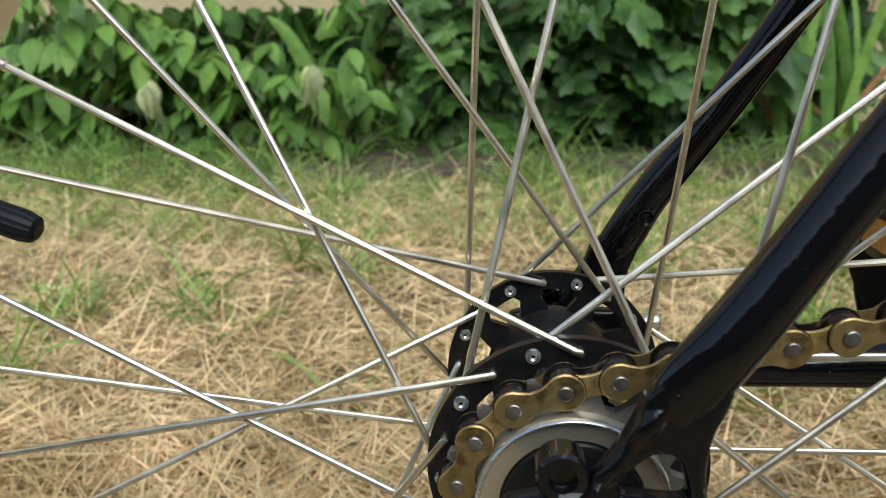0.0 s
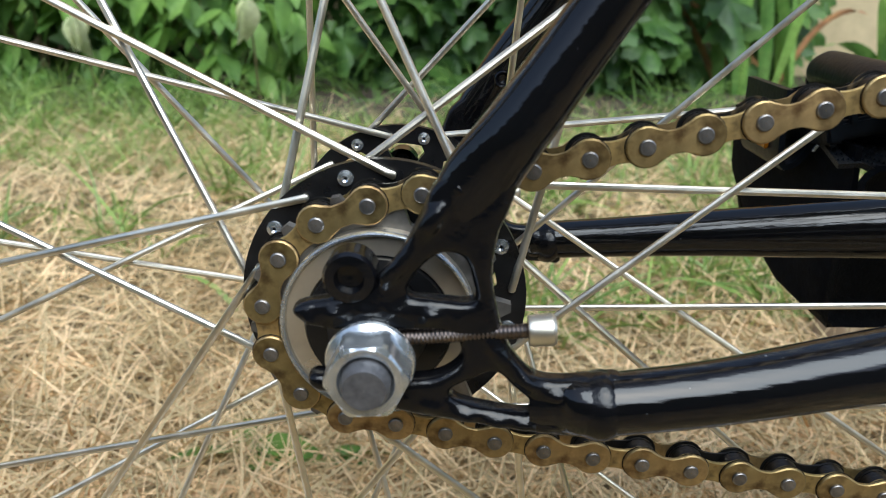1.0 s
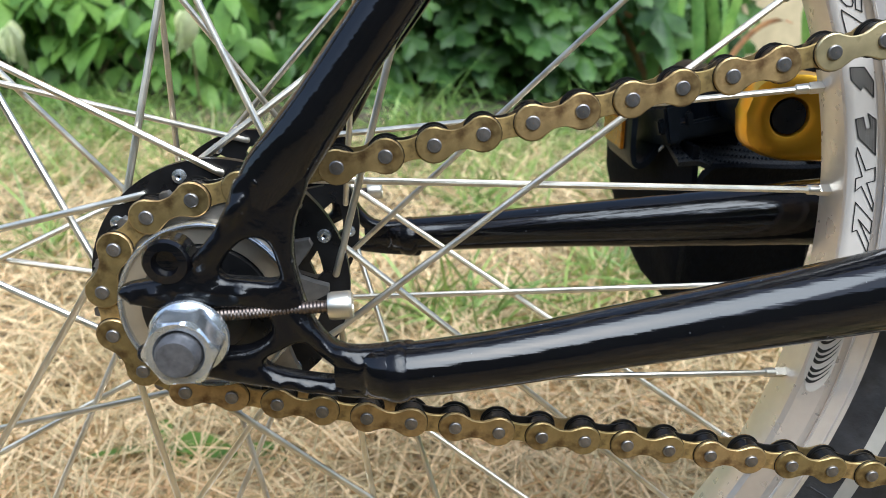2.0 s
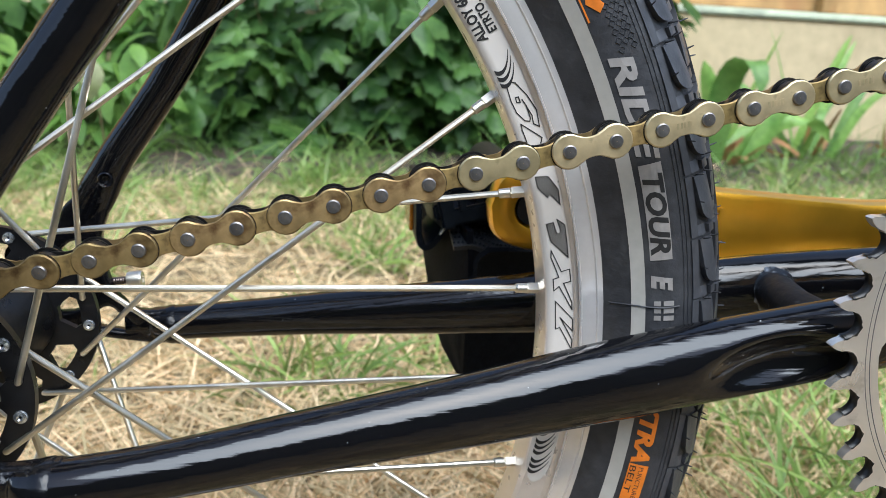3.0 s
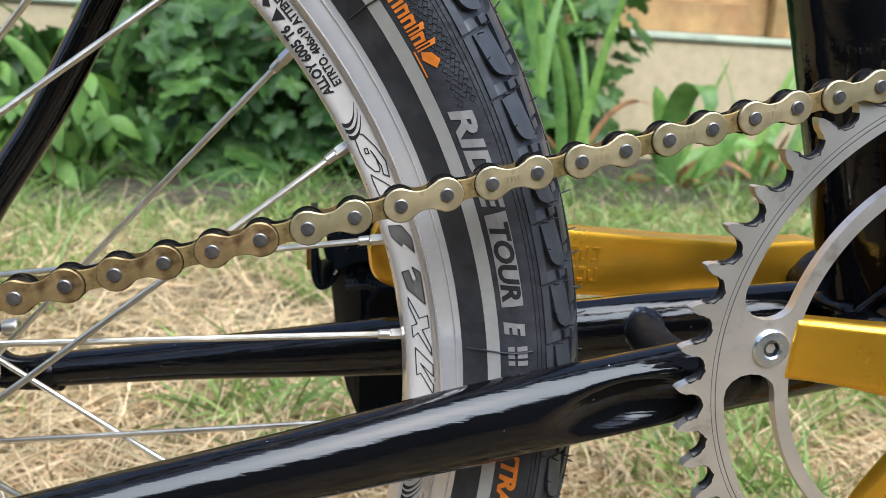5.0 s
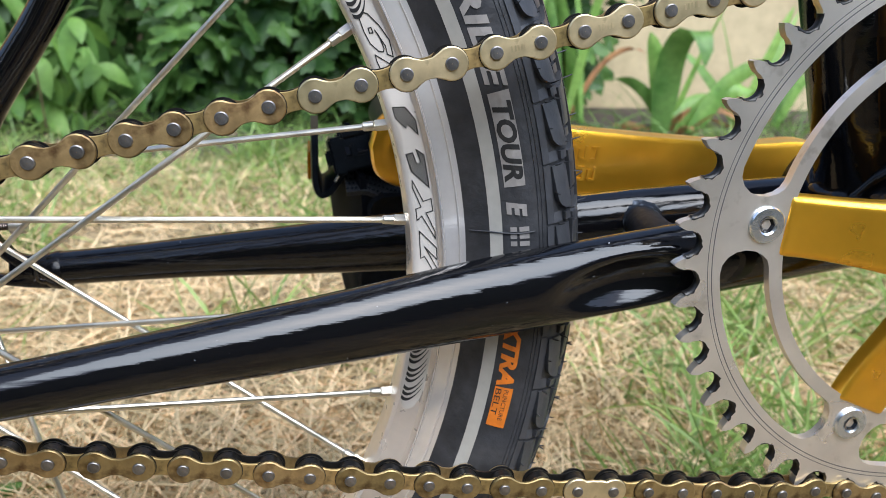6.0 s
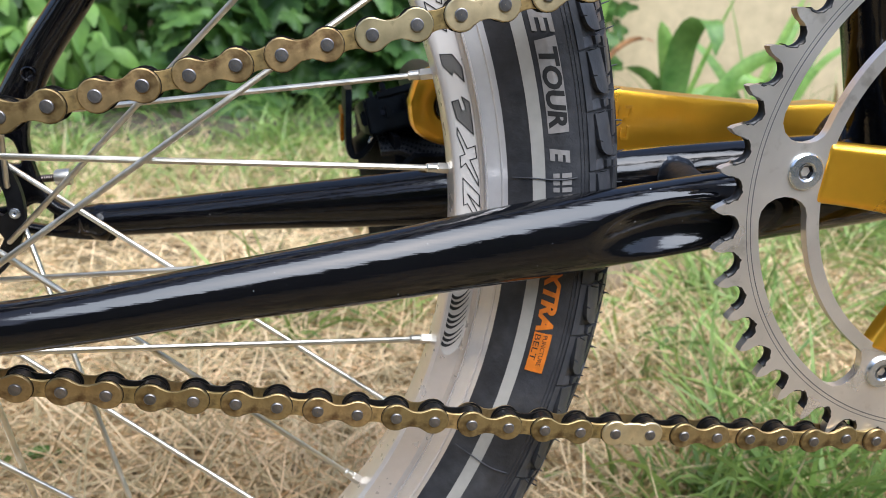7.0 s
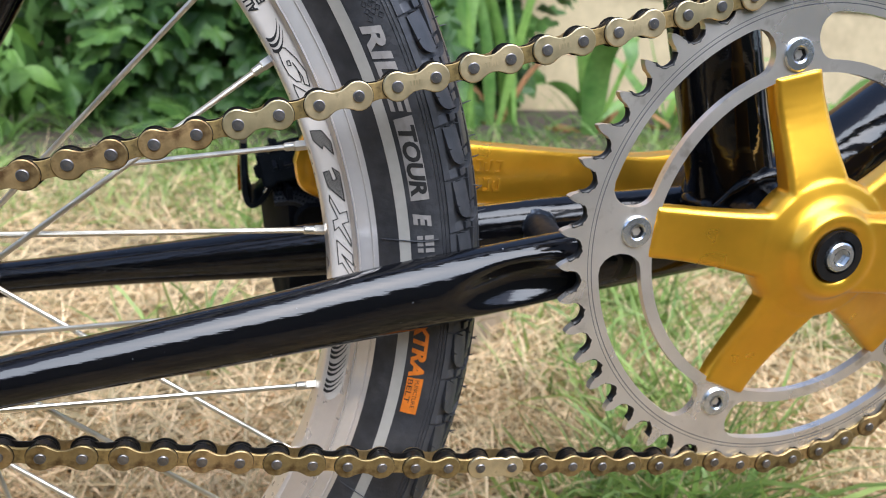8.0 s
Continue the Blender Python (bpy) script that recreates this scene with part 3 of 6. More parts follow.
def build_rim():
    bm = bmesh.new()
    lathe(bm, [(r, -y) for r, y in RIM[::-1]] + [(r, y) for r, y in RIM[1:]], 320, AXLE, closed=True)
    rim = part("rim", bm, M["alloy"], bike, "silver double-walled alloy rim with white stickers", sharp=25)
    bm = bmesh.new()
    lathe(bm, [(0.2010, -0.01225), (0.2040, -0.01240), (0.2044, -0.01225), (0.2084, -0.01240)], 180, AXLE)
    for r in (0.2005, 0.2060):
        lathe(bm, [(r - 0.0004, -0.0121), (r - 0.0003, -0.0126), (r, -0.0128), (r + 0.0003, -0.0126), (r + 0.0004, -0.0121)], 180, AXLE)
    part("brake_track", bm, M["track"], rim, "bright machined braking surface with two raised lines")

    def sticker(a0, a1, r0=0.1904, r1=0.1984):
        vs, fs = [], []
        k = max(6, int(abs(a1 - a0) / 0.4))
        for i in range(k + 1):
            s = i / k
            edge = min(1.0, math.sqrt(max(0.0, 1 - (1 - min(s, 1 - s) * k / 7.0) ** 2))) if min(s, 1 - s) * k < 7.0 else 1.0
            mid, half = (r0 + r1) / 2, (r1 - r0) / 2 * max(edge, 0.15)
            for q in (-1.0, -0.76, -0.4, 0.3, 1.0):
                r = mid + half * q
                vs.append(on_wheel(r, radians(a0 + (a1 - a0) * s), rim_y(r) - 0.00022))
        for i in range(k):
            fs += [(5 * i + q, 5 * i + q + 1, 5 * i + q + 6, 5 * i + q + 5) for q in range(4)]
        return link_mesh("sticker", vs, fs, M["sticker"], rim, "white rim sticker with black print")

    sticker(-13.8, 47.2)
    sticker(150, 215)
    print_on("print_alloy", text_faces("ALLOY 6005 T6", 0.0042, bold=0.00016), M["ink"], rim, 31.6, 0.1940, rim_y, inward=True, length=0.0232)
    print_on("print_size", text_faces("ETRTO. 406x19", 0.0036, bold=0.00012), M["ink"], rim, 32.0, 0.1975, rim_y, inward=True, length=0.0195)
    print_on("print_attention", text_faces("ATTENTION!", 0.0034, bold=0.00012), M["ink"], rim, 37.9, 0.1977, rim_y, inward=True, length=0.0160)
    tri_ = [[(0, 0), (0.004, 0), (0.002, 0.0036)], [(0.0052, 0.0012), (0.0068, 0.0004), (0.0086, 0.0012), (0.0068, 0.0028)], [(0.0098, 0.0008), (0.0128, 0.0002), (0.0138, 0.0026), (0.0104, 0.0034)]]
    print_on("print_signs", shapes_faces(tri_), M["ink"], rim, 38.9, 0.1945, rim_y, inward=True)
    car = []
    for i in range(9):
        a, b = math.pi * i / 9, math.pi * (i + 1) / 9
        car.append([(0.006 + R * math.cos(q), 0.001 + 0.75 * R * math.sin(q)) for R, q in ((0.0030, a), (0.0035, a), (0.0035, b), (0.0030, b))])
    car += [[(0.001, 0.0008), (0.0115, 0.0008), (0.0115, 0.0013), (0.001, 0.0013)]]
    car += [[(x, -0.0022), (x + 0.0011, -0.0022), (x + 0.0011, -0.0002), (x, -0.0002)] for x in (0.002, 0.0036, 0.0052, 0.0080, 0.0096)]
    car += [[(x, 0.0045), (x + 0.0010, 0.0045), (x + 0.0010, 0.0062), (x, 0.0062)] for x in (0.0030, 0.0046, 0.0062, 0.0086)]
    print_on("print_pictogram", shapes_faces(car), M["ink"], rim, 43.6, 0.1955, rim_y, inward=True)
    # swooshes at both ends of the big letters
    for a0 in (27.1, -12.9):
        arcs = []
        for j in range(9 if a0 < 0 else 3):
            o = 0.0021 * j + 0.0011 * (j // 3)
            f = lambda q: (o + 0.0062 * (1 - q) ** 2.4 + 0.0012 * q ** 6, -0.0032 + 0.0062 * q)
            for i in range(12):
                s, e = i / 12, (i + 1) / 12
                (x0, y0), (x1, y1) = f(s), f(e)
                arcs.append([(x0, y0), (x0 + 0.0004 + 0.0011 * s, y0), (x1 + 0.0004 + 0.0011 * e, y1), (x1, y1)])
        print_on("print_swoosh", shapes_faces(arcs), M["ink"], rim, a0, 0.1944, rim_y, inward=True)
    # big outlined characters, two of them filled with a fine dot screen
    def outlined(pts, w=0.00017):
        quads = []
        for (x0, y0), (x1, y1) in zip(pts, pts[1:] + pts[:1]):
            d = Vector((x1 - x0, y1 - y0)).normalized() * w
            quads.append([(x0 - d.y - d.x, y0 + d.x - d.y), (x0 + d.y - d.x, y0 - d.x - d.y), (x1 + d.y + d.x, y1 - d.x + d.y), (x1 - d.y + d.x, y1 + d.x + d.y)])
        return quads

    def inside(x, y, pts):
        hit = False
        for (x0, y0), (x1, y1) in zip(pts, pts[1:] + pts[:1]):
            if (y0 > y) != (y1 > y) and x < x0 + (x1 - x0) * (y - y0) / (y1 - y0):
                hit = not hit
        return hit

    cross = [(0, -0.3), (2.5, -0.3), (9.3, 2.1), (9.8, -0.2), (14.0, -0.1), (13.4, 2.6), (21, 5.1), (18.6, 5.4), (11.5, 3.5), (11, 5.3), (6.9, 5.3), (8.3, 3.6)]
    zigzag = [(0, -0.5), (3.4, -0.5), (11.3, 3.5), (6.6, -0.5), (10.7, -0.5), (17.1, 4.9), (11.7, 5.0), (7.2, 4.9), (7.8, 3.6)]
    slab = [(0, 0), (11, -0.2), (13.2, 1.9), (8.7, 1.2), (8.4, 2.7), (12.4, 3.2), (12.2, 5.4), (6.2, 4.8)]
    hook = [(0, 0.1), (4.8, -0.2), (9.6, 1.9), (10.5, 5.6), (6.9, 5.7), (3, 3.4), (4.4, 2.7)]
    wedge = [(0, 0.4), (6.1, 5.1), (4.2, 5.3), (-1.0, 5.1), (-5, 1.4), (-1.5, 1.2)]
    loop = [(0, 0.1), (5.1, -0.7), (10.3, 0.4), (15.1, 2.2), (16.1, 3.6), (14.7, 5.0), (10.4, 5.4), (6.4, 5.1), (3.2, 3.6), (2.5, 2.3), (3.4, 1.8), (7.4, 1.7), (9.6, 2.2), (4.0, 1.1), (1.4, 1.5)]
    eye_hole = [(9.0, 3.0), (10.8, 2.9), (10.9, 3.8), (9.4, 4.0)]
    for start, pts, dots in ((3.6, zigzag, 0), (17.6, cross, 0), (35.5, slab, 1), (53.4, hook, 1), (75.4, wedge, 0), (78.9, loop, 0), (78.9, eye_hole, 0)):
        mm = [(x * 0.001, 0.0006 + y * 0.001) for x, y in pts]
        flat = outlined(mm)
        if dots:
            y = 0.0004
            while y < 0.0066:
                x = min(p[0] for p in mm) + (0.00033 if round(y / 0.00048) % 2 else 0)
                while x < max(p[0] for p in mm):
                    if inside(x, y, mm):
                        flat.append([(x - 0.00023, y - 0.00018), (x + 0.00023, y - 0.00018), (x + 0.00023, y + 0.00018), (x - 0.00023, y + 0.00018)])
                    x += 0.00066
                y += 0.00048
        first = min(p[0] for q in flat for p in q)
        print_on("print_letter", shapes_faces(flat), M["ink"], rim, math.degrees((start * 0.001 + first) / 0.1978), 0.1984, rim_y, inward=True)
    # valve with its ribbed cap
    a = radians(160)
    d = Vector((math.cos(a), 0, math.sin(a)))
    bm = bmesh.new()
    tube(bm, [on_wheel(r, a, 0) for r in (0.191, 0.176)], 0.0035, 16)
    rings = []
    n = 36
    side = Vector((-math.sin(a), 0, math.cos(a)))
    for r, rad in ((0.178, 0.0040), (0.176, 0.0048), (0.1645, 0.0048), (0.1610, 0.0040), (0.1600, 0.0025)):
        row = []
        for k in range(n):
            q = 2 * math.pi * k / n
            rr = rad * (1.0 - (0.05 if k % 2 else 0.0))
            row.append(bm.verts.new(on_wheel(r, a, 0) + side * rr * math.cos(q) + Vector((0, rr * math.sin(q), 0))))
        rings.append(row)
    for p, q in zip(rings, rings[1:]):
        for k in range(n):
            bm.faces.new((p[k], p[(k + 1) % n], q[(k + 1) % n], q[k]))
    bm.faces.new(rings[-1])
    part("valve_cap", bm, M["plastic"], rim, "ribbed black plastic valve cap")
    return rim


# -- spokes: 36, three-cross, the two flanges alternating --
FLANGE_R, FLANGE_L, HOLE = -0.0280, 0.0345, 0.0327
FAR_DROP = 0.0055


def build_spokes():
    for j in range(36):
        rim_a = radians(6.55 + 10 * j)
        right = j % 2 == 0
        ahead = j % 4 in (2, 3)
        hub_a = rim_a + radians(-60 if ahead else 60)
        fy = FLANGE_R if right else FLANGE_L
        out = -1 if right else 1
        outside = (j % 4 == 2) if right else (j % 4 == 1)
        p0 = on_wheel(HOLE if right else 0.0315, hub_a, fy + out * (0.0022 if outside else -0.0022)) - Vector((0, 0, 0 if right else 0.0020))
        p1 = on_wheel(0.1890, rim_a, 0.0015 * out + 0.0015)
        d = (p1 - p0).normalized()
        bm = bmesh.new()
        elbow = p0 - Vector((0, out * (0.0032 if outside else -0.0032), 0))
        tube(bm, [elbow, p0 - d * 0.0002, p0 + d * 0.0012, p1 - d * 0.006], [0.00105] * 4, 10)
        spoke = part("spoke", bm, M["steel"], bike)
        bm = bmesh.new()
        tube(bm, [p1 - d * 0.0078, p1 - d * 0.0074, p1 - d * 0.0040, p1 - d * 0.0036], [0.0012, 0.0016, 0.0017, 0.0014], 12)
        tube(bm, [p1 - d * 0.0038, p1 - d * 0.0034, p1 + d * 0.0020], [0.0015, 0.0019, 0.0019], 4)
        part("nipple", bm, M["steel"], spoke)
        # the spoke's head on the other face of its flange
        bm = bmesh.new()
        yy = fy - out * 0.0014 if outside else fy + out * 0.0014
        sgn = -out if outside else out
        c = on_wheel(HOLE if right else 0.0315, hub_a, 0) - Vector((0, 0, 0 if right else 0.0020))
        lathe(bm, [(0.0021, yy), (0.0019, yy + sgn * 0.0006), (0.0009, yy + sgn * 0.0009), (0.0004, yy + sgn * 0.0005)], 14, (c.x, 0, c.z))
        part("spoke_head", bm, M["zinc"], spoke)


# -- hub, sprocket, axle --
def build_hub():
    bm = bmesh.new()
    prof = [(0.0120, -0.046), (0.0130, -0.030), (0.0200, -0.0262), (0.0200, -0.0180), (0.0150, -0.0120), (0.0140, 0.0), (0.0150, 0.0200), (0.0200, 0.0290), (0.0200, 0.0370), (0.0120, 0.0400), (0.0080, 0.058)]
    lathe(bm, prof, 48, AXLE)
    hub = part("hub", bm, M["black_metal"], bike, "black anodised large-flange hub")
    for y, r, turn in ((FLANGE_R, 0.0363, 6.55 + 10), (FLANGE_L, 0.0349, 6.55)):
        bm = bmesh.new()
        outer = [(AXLE.x + r * math.cos(a), AXLE.z + r * math.sin(a)) for a in (2 * math.pi * k / 72 for k in range(72))]
        holes = []
        for k in range(9):
            a0 = radians(turn + 40 * k)
            lo, hi = 0.0215, 0.0290
            loop = [(hi, a) for a in np.linspace(-0.17, 0.17, 6)] + [(0.0270, 0.225)] + [(lo, a) for a in np.linspace(0.12, -0.12, 4)] + [(0.0270, -0.225)]
            holes.append([(AXLE.x + rr * math.cos(a0 + a), AXLE.z + rr * math.sin(a0 + a)) for rr, a in loop])
        plate(bm, outer, y - 0.0013, y + 0.0013, holes)
        if y > 0:
            bmesh.ops.translate(bm, verts=bm.verts, vec=(0, 0, -0.0020))
        part("flange", bm, M["black_metal"], hub, "drilled black hub flange", sharp=30)
    # the sprocket with 14 teeth and the freewheel body in front of it
    bm = bmesh.new()
    R = PITCH / 2 / math.sin(math.pi / 14)
    outline = []
    for k in range(14):
        a0 = SPROCKET_TURN + 2 * math.pi * (k + 0.5) / 14
        for rr, f in ((R - 0.0040, -0.5), (R - 0.0037, -0.38), (R - 0.0005, -0.20), (R + 0.0030, -0.07), (R + 0.0032, 0.07), (R - 0.0005, 0.20), (R - 0.0037, 0.38)):
            a = a0 + f * 2 * math.pi / 14
            outline.append((AXLE.x + rr * math.cos(a), AXLE.z + rr * math.sin(a)))
    hole = [(AXLE.x + 0.015 * math.cos(a), AXLE.z + 0.015 * math.sin(a)) for a in (2 * math.pi * k / 32 for k in range(32))]
    plate(bm, outline, CHAIN_Y - 0.0014, CHAIN_Y + 0.0014, [hole])
    sprocket = part("sprocket", bm, M["sprocket"], bike, "small grey steel sprocket with fourteen teeth")
    bm = bmesh.new()
    lathe(bm, [(0.0232, -0.0412), (0.0232, -0.0452), (0.0228, -0.0460), (0.0223, -0.0462), (0.0219, -0.0456), (0.0176, -0.0456), (0.0172, -0.0448), (0.0150, -0.0443)], 64, AXLE)
    body = part("freewheel_body", bm, M["freewheel"], sprocket, "satin cream-silver freewheel ring")
    bm = bmesh.new()
    lathe(bm, [(0.0222, -0.0461), (0.0225, -0.0468), (0.0230, -0.0469), (0.0234, -0.0464), (0.0235, -0.0455)], 96, AXLE)
    part("ring_edge", bm, M["zinc"], body, "bright polished edge of the freewheel ring")
    bm = bmesh.new()
    lathe(bm, [(0.0174, -0.0440), (0.0170, -0.0470), (0.0120, -0.0480), (0.0110, -0.0520), (0.0070, -0.0580)], 40, AXLE)
    part("cone", bm, M["black_metal"], sprocket)
    # axle, washer, flanged nut
    bm = bmesh.new()
    prof = [(0.0052, -0.0560), (0.0052, -0.0750), (0.0044, -0.0768), (0.0001, -0.0768)]
    lathe(bm, prof, 28, AXLE)
    part("axle_end", bm, M["axle"], bike, "dull grey axle end")
    bm = bmesh.new()
    lathe(bm, [(0.0050, -0.0640), (0.0096, -0.0640), (0.0098, -0.0646), (0.0095, -0.0653), (0.0080, -0.0664)], 40, AXLE)
    hexa = []
    turn = radians(4)
    for k in range(48):
        a = 2 * math.pi * k / 48
        f = math.cos(math.pi / 6) / math.cos(((a - turn) % (math.pi / 3)) - math.pi / 6)
        hexa.append((a, 0.0079 * f / math.cos(math.pi / 6)))
    rows = []
    for y, k, cap in ((-0.0650, 1.03, 0.0), (-0.0720, 1.03, 0.0), (-0.0733, 1.0, 0.0088), (-0.0738, 0.0, 0.0076), (-0.0736, 0.0, 0.0060), (-0.0722, 0.0, 0.0053)):
        row = []
        for a, r in hexa:
            rr = r * k if not cap else (min(r, cap) if k else cap)
            row.append(bm.verts.new((AXLE.x + rr * math.cos(a), y, AXLE.z + rr * math.sin(a))))
        rows.append(row)
    for p, q in zip(rows, rows[1:]):
        for k in range(48):
            bm.faces.new((p[k], p[(k + 1) % 48], q[(k + 1) % 48], q[k]))
    part("axle_nut", bm, M["zinc"], bike, "zinc-plated flanged hexagon nut", sharp=11)
    # the nut on the far side
    bm = bmesh.new()
    far = AXLE + Vector((0.0025, 0, -FAR_DROP))
    disc(bm, 0.0085, 0.0695, 0.0785, far, 6)
    disc(bm, 0.0048, 0.0775, 0.0870, far, 16)
    part("axle_nut", bm, M["zinc"], bike, "zinc-plated hexagon nut")


# -- frame --
def build_frame():
    for side in (-1, 1):
        far, low, end_y = (0.0025, FAR_DROP, 0.0660) if side > 0 else (0.0, 0.0, -0.0605)
        bm = bmesh.new()
        rows = spline([(0.034, side * 0.0605, 0.2362, 0.0058, 0.6), (0.041, side * 0.0610, 0.2366, 0.0066, 0.66), (0.049, side * 0.0615, 0.2372, 0.0070, 1.0), (0.075, side * 0.0590, 0.2395, 0.0074, 1.0), (0.112, side * 0.0530, 0.2437, 0.0086, 0.98), (0.157, side * 0.0455, 0.2482, 0.0106, 0.88), (0.205, side * 0.0370, 0.2535, 0.0126, 0.78), (0.248, side * 0.0300, 0.2580, 0.0132, 0.72), (0.290, side * 0.0250, 0.2630, 0.0130, 0.78), (0.350, side * 0.0180, 0.2690, 0.0125, 0.90)], 12)
        n = 56
        rings = tube(bm, [(r[0], r[1] + (0.0055 * (0.350 - r[0]) / 0.30 if side > 0 else 0.0), r[2] - low * (0.350 - r[0]) / 0.30) for r in rows], [r[3] for r in rows], n, [(r[4], 1.0) for r in rows])
        # the pressed dimple that clears the chainring
        for ring in rings:
            for v in ring:
                dx, dz = (v.co.x - 0.2560) / 0.0300, (v.co.z - 0.2568 - (v.co.x - 0.249) * 0.10) / 0.0102
                q = dx * dx + dz * dz
                mid = 0.030 + (0.248 - v.co.x) * 0.16
                if q < 1 and side < 0 and v.co.y < -mid:
                    v.co.y += 0.0082 * (1 - q) ** 1.35
        part("chain_stay", bm, M["stay_paint"], bike, "gloss black tapered chain stay", sharp=60)
        bm = bmesh.new()
        if side < 0:
            rows = [(0.0172, -0.0605, 0.2800, 0.0070, 0.50), (0.0212, -0.0602, 0.2880, 0.0076, 0.66), (0.0303, -0.0595, 0.3010, 0.0069, 1.0), (0.0486, -0.0575, 0.3280, 0.0064, 1.0), (0.0906, -0.0510, 0.3880, 0.0065, 1.0), (0.2728, -0.0230, 0.6480, 0.0068, 1.0)]
        else:
            rows = [(0.0205, 0.0660, 0.2755, 0.0068, 0.50), (0.0262, 0.0660, 0.2850, 0.0074, 0.66), (0.0348, 0.0658, 0.3000, 0.0068, 1.0), (0.0560, 0.0640, 0.3300, 0.0064, 1.0), (0.0768, 0.0600, 0.3640, 0.0064, 1.0), (0.0979, 0.0555, 0.4000, 0.0064, 1.0), (0.2450, 0.0300, 0.6480, 0.0068, 1.0)]
        rows = spline(rows, 8)
        tube(bm, [r[:3] for r in rows], [r[3] for r in rows], 32, [(r[4], 1.0) for r in rows])
        stay = part("seat_stay", bm, M["paint"], bike, "gloss black seat stay", sharp=60)
        if side > 0:
            bm = bmesh.new()
            lathe(bm, [(0.0030, -0.0004), (0.0026, -0.0009), (0.0020, -0.0004), (0.0014, 0.0006), (0.0001, 0.0010)], 20, (0.0322, 0.0592, 0.2925))
            part("eyelet", bm, M["paint_worn"], stay, "small pressed eyelet in the stay")
        # frame end: a plate with an axle slot open to the rear and two windows
        bm = bmesh.new()
        outline = [(-0.0175, 0.2578), (-0.0165, 0.2602), (-0.0090, 0.2620), (-0.0010, 0.2650), (0.0045, 0.2712), (0.0095, 0.2810), (0.0120, 0.2870), (0.0200, 0.2925), (0.0285, 0.2900), (0.0278, 0.2830), (0.0255, 0.2770), (0.0246, 0.2680), (0.0262, 0.2590), (0.0290, 0.2510), (0.0340, 0.2450), (0.0400, 0.2435), (0.0500, 0.2445), (0.0545, 0.2440), (0.0548, 0.2300), (0.0490, 0.2295), (0.0380, 0.2300), (0.0228, 0.2322), (0.0080, 0.2345), (-0.0080, 0.2385), (-0.0140, 0.2402), (-0.0150, 0.2430), (-0.0120, 0.2440), (0.0060, 0.2432), (0.0130, 0.2440), (0.0175, 0.2470), (0.0185, 0.2500), (0.0170, 0.2535), (0.0120, 0.2548), (-0.0100, 0.2545)]
        window1 = [(0.0095, 0.2690), (0.0140, 0.2725), (0.0185, 0.2715), (0.0205, 0.2660), (0.0205, 0.2618), (0.0120, 0.2622), (0.0065, 0.2630)]
        window2 = [(0.0160, 0.2404), (0.0205, 0.2432), (0.0258, 0.2455), (0.0300, 0.2418), (0.0342, 0.2380), (0.0345, 0.2352), (0.0250, 0.2362), (0.0185, 0.2378)]
        plate(bm, rounded(outline, 3), end_y - 0.0034, end_y + 0.0034, [rounded(window1, 3), rounded(window2, 3)], bevel=0.0018)
        forged = [bm]
        face = end_y + side * 0.0026
        for ridge, r in (([(-0.0150, 0.2572), (-0.0080, 0.2588), (0.0010, 0.2597), (0.0110, 0.2588), (0.0180, 0.2580)], 0.0015), ([(0.0020, 0.2660), (0.0075, 0.2735), (0.0130, 0.2815), (0.0180, 0.2870)], 0.0022), ([(0.0236, 0.2600), (0.0228, 0.2690), (0.0232, 0.2780)], 0.0016), ([(0.0220, 0.2560), (0.0245, 0.2525), (0.0280, 0.2480)], 0.0018), ([(0.0280, 0.2480), (0.0360, 0.2412), (0.0480, 0.2385)], 0.0018), ([(0.0060, 0.2390), (0.0200, 0.2345), (0.0350, 0.2325), (0.0480, 0.2345)], 0.0014)):
            b = bmesh.new()
            line = spline(ridge, 6)
            tube(b, [(x, face + 0.0006 * math.sin(900 * x), z) for x, z in line], [r * (0.9 + 0.12 * math.sin(700 * x)) for x, z in line], 14)
            forged.append(b)
        for b in forged:
            bmesh.ops.translate(b, verts=b.verts, vec=(far, 0, -low))
        end = fused("frame_end", forged, M["paint_worn"], bike, "black forged frame end with an axle slot", 0.0006)
        bm = bmesh.new()
        lathe(bm, [(0.0062, -0.0042), (0.0076, -0.0026), (0.0081, -0.0006), (0.0079, 0.0012), (0.0071, 0.0036)], 24, (0, 0, 0))
        bmesh.ops.transform(bm, matrix=Matrix.Translation((0.0495 + far, end_y + side * 0.0005, 0.2369 - low)) @ Matrix.Rotation(radians(90), 4, "Z"), verts=bm.verts)
        part("weld_bead", bm, M["paint_worn"], end)
        bm = bmesh.new()
        c = (-0.0052 + far, end_y, 0.2668 - low)
        out = side
        lathe(bm, [(0.0056, -0.004 * out), (0.0058, 0.0026 * out), (0.0052, 0.0036 * out), (0.0032, 0.0038 * out), (0.0027, 0.0014 * out), (0.0001, 0.0012 * out)], 32, c)
        part("eyelet_bolt", bm, M["paint"], end, "black socket-head bolt in the mudguard eyelet", sharp=25)
        # chain tensioner through the end of the slot
        bm = bmesh.new()
        prof = []
        for k in range(34):
            x = 0.0015 + 0.0009 * k
            prof += [(0.00165, x), (0.00145, x + 0.00045)]
        lathe(bm, prof, 16)
        bmesh.ops.transform(bm, matrix=Matrix.Translation((0.0027 + far, end_y + side * 0.0020, 0.2528 - low)) @ Matrix.Rotation(radians(-90), 4, "Z") @ Matrix.Rotation(radians(5), 4, "X"), verts=bm.verts)
        bolt = part("tensioner_bolt", bm, M["thread"], bike, "steel chain tensioner screw in the axle slot")
        bm = bmesh.new()
